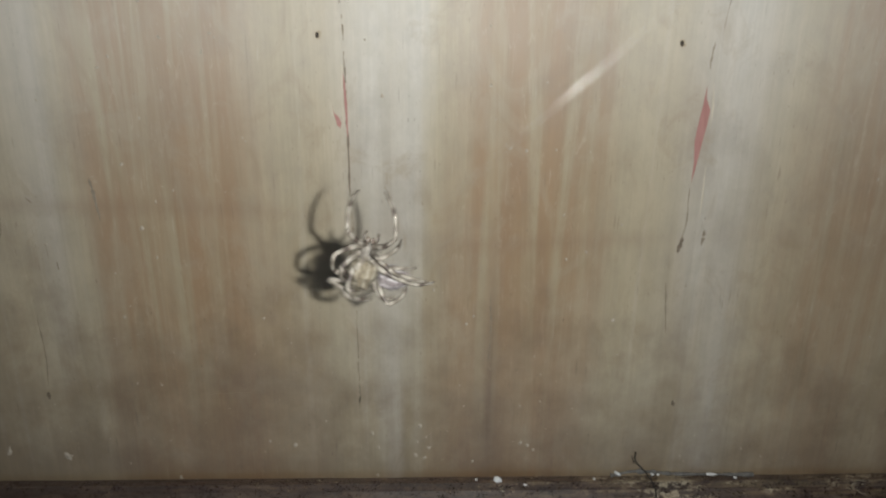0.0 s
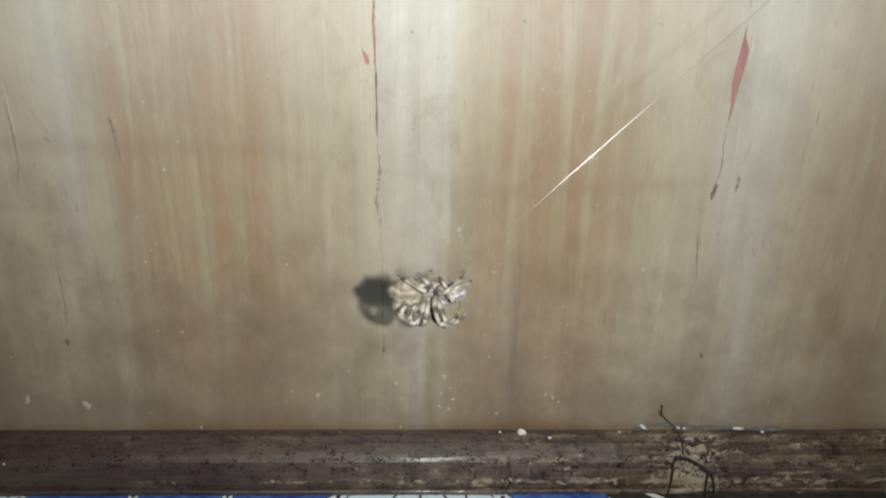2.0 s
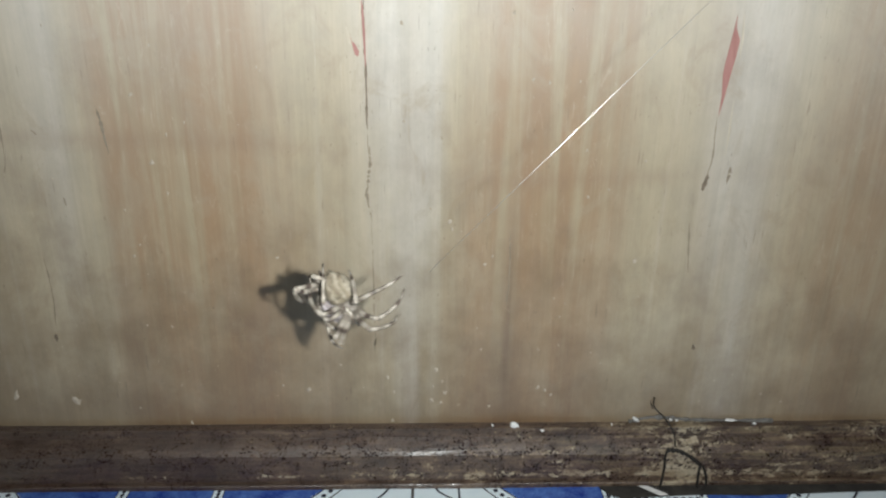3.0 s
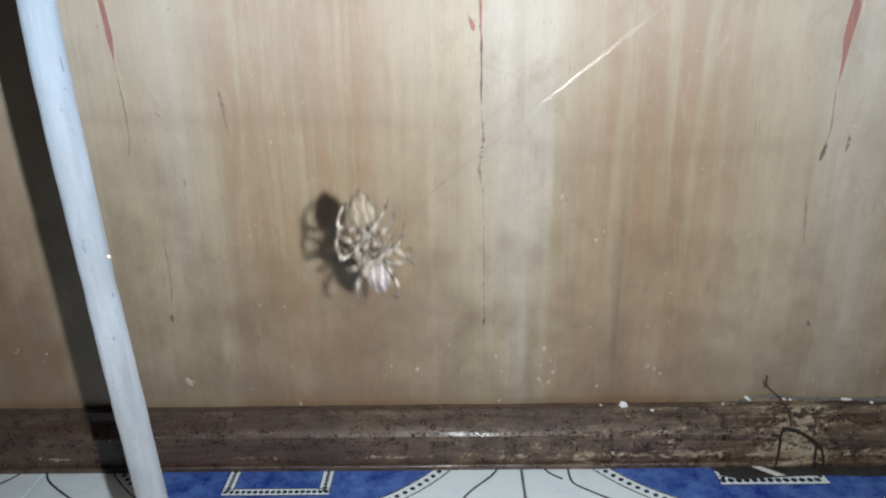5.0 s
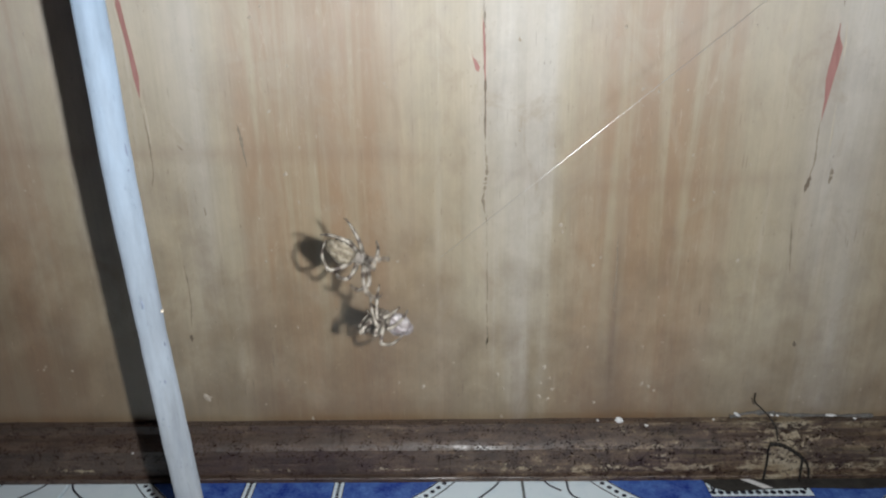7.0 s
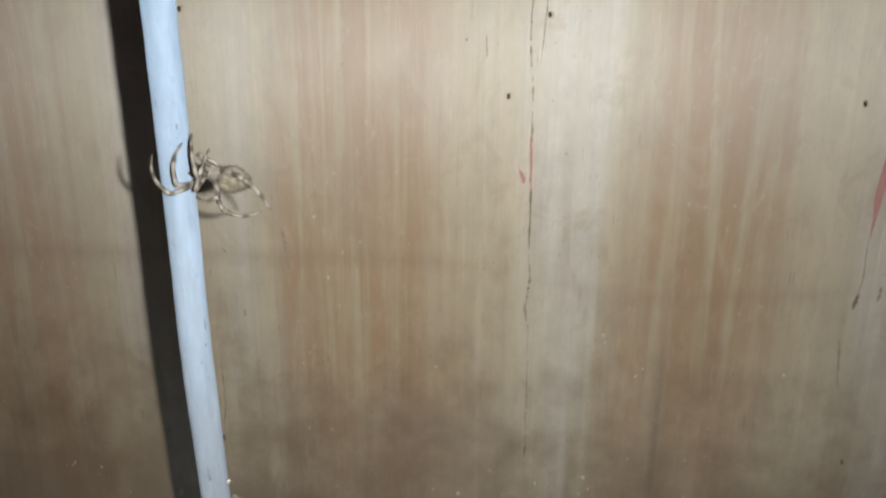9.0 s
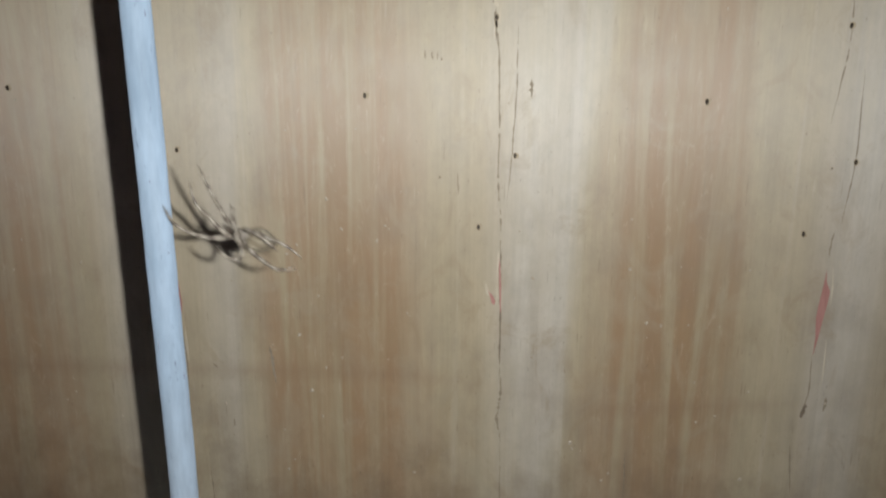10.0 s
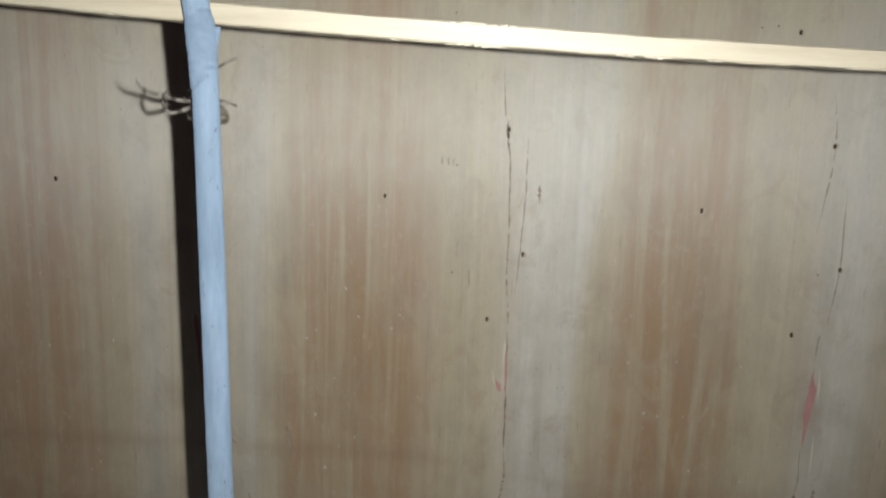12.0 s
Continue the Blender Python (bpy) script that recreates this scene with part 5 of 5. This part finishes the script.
def motions():
    walk(torch, [(t, look(eye, target, roll) @ pose(TORCH_ASIDE, 0, 0.003, 13)) for t, eye, target, roll in PATH])
    rows = [(t, stance(x, POLE_Y + (0.016 if t > 11.9 else 0.0), z, a, tip) @ pose(0, 0, 0, nod(t))) for t, x, z, a, tip in VICTOR_PATH]
    walk(victor, rows)
    rows = [(t, stance(x, POLE_Y + 0.006, z, a, 15)) for t, x, z, a in LOSER_PATH]
    rows += [(8.4, stance(0.0177, POLE_Y + 0.006, 0.3489, 130, 20)), (8.6, stance(0.05, POLE_Y + 0.004, 0.12, 200, 50)), (8.8, stance(0.075, POLE_Y, 0.012, 190, 85)), (12.0, stance(0.075, POLE_Y, 0.012, 190, 85))]
    walk(loser, rows)
    reach(victor_legs[0], [(0, -9.3, 22.9), (0.5, -3.8, 10.1), (1, 2.5, 11.6), (1.5, 3.4, 16.3), (2, -7.8, 14.9), (2.5, -20.1, 16), (4.5, 9.4, 23.2), (5, -9.9, 5.7), (5.5, -6.4, 1.2), (6, -4.2, 23.1), (6.5, -6, 11.8), (8.5, 4.7, 20.5), (9, -2.3, 23.3), (9.5, 7.6, 34.5), (10, -0.5, 33.1), (10.5, -5.7, 31.1), (11, 5.5, 10), (11.5, 7.7, 16.3), (12, -14.9, 32.7)], 20)
    reach(victor_legs[1], [(0, -7.7, -11), (0.5, -7.8, 8.1), (1, 2.8, 7.6), (1.5, -3.4, 14.6), (2, -9.5, 1.6), (2.5, -22.4, 7.4), (4.5, -6.6, 16.7), (5, -14.9, 2.2), (5.5, -8.6, -8.4), (6, -3.7, 13.1), (6.5, -10, -1.8), (8.5, -8.1, 11.6), (9, 8.2, 14.2), (9.5, 6, 28.3), (10, 14.3, 27.4), (10.5, 23.4, 18.6), (11, -26.1, 4.8), (11.5, 2.7, 14.5), (12, -7.1, 18.2)], 21)
    reach(victor_legs[2], [(0, -5.2, -12.9), (0.5, -6.9, 2.5), (1, -5.3, 6.3), (1.5, -11.7, 6.7), (2, -6.6, -3.9), (2.5, -22.6, -0.9), (4.5, -11.9, 5.9), (5, -11.7, -2.9), (5.5, -10, -12.4), (6, -6.1, 5), (6.5, -11.3, -14), (8.5, -10.7, -2.3), (9, -11.1, 2.6), (9.5, 8.6, 7.6), (10, -7, 7.8), (10.5, -2.3, 5.9), (11, -17.1, 5.8), (11.5, -26.2, -15.6), (12, -9.2, 2.7)], 22)
    reach(victor_legs[3], [(0, 5.6, -18.5), (0.5, 2.3, 3.2), (1, -7.3, -10.5), (1.5, -9.3, -2.9), (2, -7.3, -11.1), (2.5, -8.1, -9.6), (4.5, -15.7, -3.6), (5, -11.1, -9.5), (5.5, -5.6, -12.5), (6, -8.9, -11.9), (6.5, -3.3, -17.5), (8.5, -7.4, -26.8), (9, -4.6, -22.2), (9.5, 1.7, -16.3), (10, -1.4, -25.8), (10.5, -5.7, -23.9), (11, -3.4, -21.5), (11.5, -2.3, -19.5), (12, -10.8, -5.6)], 23)
    reach(victor_legs[4], [(0, 1.4, 26), (0.5, 15, 8.8), (1, 10.7, 8.7), (1.5, 4.1, 7.7), (2, 6.8, 13.8), (2.5, -5.1, 9.4), (4.5, 13.6, 1.2), (5, 5, 5.1), (5.5, 10.6, 8.1), (6, 10.9, 19.8), (6.5, 9.4, 12.8), (8.5, 13.5, 22.2), (9, 13.9, 11.4), (9.5, 10.2, 23.6), (10, 23.3, 24.2), (10.5, 16.5, 5.8), (11, 16.5, 5.7), (11.5, 11.9, 5.9), (12, 29.2, 0.2)], 24)
    reach(victor_legs[5], [(0, 11.6, 9.2), (0.5, 20.5, 1.1), (1, 12.5, 7.4), (1.5, 19.6, 21.7), (2, 13.7, 4.5), (2.5, 2.2, 3.6), (4.5, 15.1, -3.3), (5, 9.4, -3.6), (5.5, 7, -4.8), (6, 20.6, 14.1), (6.5, 15.2, 0.9), (8.5, 16.3, 11.6), (9, 11.5, 3.2), (9.5, 17.2, 8.1), (10, 13.9, 7.5), (10.5, 16.8, -9.1), (11, 19.8, -4.5), (11.5, 4.4, 1.4), (12, 30.3, 13.7)], 25)
    reach(victor_legs[6], [(0, 15, -5.7), (0.5, 10.4, -2.6), (1, 8.7, -2.7), (1.5, 12.5, 6.1), (2, 14.9, -2.9), (2.5, 10.3, 1.4), (4.5, 9.4, -10.5), (5, 11.7, -2.9), (5.5, 5.8, -11.2), (6, 12.8, 2), (6.5, 10.7, -5.7), (8.5, 16.2, -14.6), (9, 6.2, -4.8), (9.5, 16.3, 0.1), (10, 4, -15.8), (10.5, 8.9, -8.4), (11, 5.8, -13.2), (11.5, 7.9, -21.6), (12, 11.4, -13.7)], 26)
    reach(victor_legs[7], [(0, 26.7, -4.8), (0.5, 10.7, -9), (1, 10.1, -4.3), (1.5, 14.1, 2.9), (2, 5, -13.3), (2.5, 9, -5.3), (4.5, 0.1, -24.6), (5, 3, -12.2), (5.5, -1.8, -16.9), (6, -0.8, -15.4), (6.5, 2.8, -12.6), (8.5, 6.6, -15.8), (9, -0.1, -24.9), (9.5, 1.7, -26.1), (10, 6, -25.7), (10.5, 1.1, -37.2), (11, 0.7, -33.4), (11.5, 6.3, -29.7), (12, 2.6, -10.8)], 27)
    reach(loser_legs[0], [(0, -3.2, 2.6), (0.5, -4.6, 4.8), (1, -15.1, 3.8), (1.5, -12, 4.3), (2, -10.4, 3.6), (2.5, -7.5, 9.8), (4.5, -1.1, -1), (5, -9.3, 10.3), (5.5, -5.7, 15.4), (6, 2.3, 19.7), (6.5, -6.4, 6.6)], 40)
    reach(loser_legs[1], [(0, -9.8, -0.5), (0.5, -29.7, 11.7), (1, -5.3, -5.7), (1.5, -18.9, -1.8), (2, -11.3, -1.8), (2.5, -12, -4.5), (4.5, -6.6, 2.8), (5, -14.2, 6.3), (5.5, -9.6, 9.5), (6, -13.5, 11.6), (6.5, -14.4, 6.6)], 41)
    reach(loser_legs[2], [(0, -8.1, -11.3), (0.5, -14.7, -4.3), (1, -10.9, -12.2), (1.5, -10.4, -2.8), (2, -15.8, -6.3), (2.5, -5.9, -14.6), (4.5, -7.9, -9.4), (5, -13.5, -3.1), (5.5, -8.5, -1), (6, -16.3, -1.7), (6.5, -11.5, -6.3)], 42)
    reach(loser_legs[3], [(0, -2.7, -13.5), (0.5, -4.1, -11.9), (1, -5.4, -13.7), (1.5, -5.2, -7.9), (2, -9.7, -14.6), (2.5, -8.7, -23.9), (4.5, -4.2, -22.2), (5, -8.7, -15.5), (5.5, -5.8, -11), (6, -4.6, -11.7), (6.5, -8.4, -12)], 43)
    reach(loser_legs[4], [(0, -1.7, 5.9), (0.5, 13.5, -3.8), (1, 2.8, 2.3), (1.5, 4.7, 1), (2, 5.4, 3.2), (2.5, 3.9, 10.8), (4.5, 8.5, 6.6), (5, 7.2, 4.1), (5.5, 20.1, 15.5), (6, 10.5, 9), (6.5, 6.4, 12)], 44)
    reach(loser_legs[5], [(0, 9.4, -0.5), (0.5, 10.6, -6.7), (1, 1.6, 0.4), (1.5, 5.7, -3), (2, 3.4, -2.2), (2.5, 8.3, 4.8), (4.5, 10.3, -5), (5, 13.9, -3.6), (5.5, 19.4, 8.5), (6, 17.2, 13.7), (6.5, 14, 7.8)], 45)
    reach(loser_legs[6], [(0, 3.5, -14.6), (0.5, 3.3, -9.3), (1, 3.4, -11.1), (1.5, 6, -9.7), (2, 5.8, -7.3), (2.5, 8.8, -6.2), (4.5, 9.2, -11.3), (5, 13.6, 3.4), (5.5, 14.9, -4.7), (6, 24.7, 6.3), (6.5, 11.8, -1.6)], 46)
    reach(loser_legs[7], [(0, -1.4, -21.4), (0.5, 2.9, -13.7), (1, -0.6, -12.2), (1.5, -5.1, -12.4), (2, 3.9, -15.9), (2.5, 1.4, -15), (4.5, -0, -25.6), (5, 4.5, -16.8), (5.5, 7, -11.9), (6, 9, -9.2), (6.5, 5.8, -6.7)], 47)
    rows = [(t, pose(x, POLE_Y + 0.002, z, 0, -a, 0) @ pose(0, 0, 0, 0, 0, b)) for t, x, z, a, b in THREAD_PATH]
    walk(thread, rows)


motions()
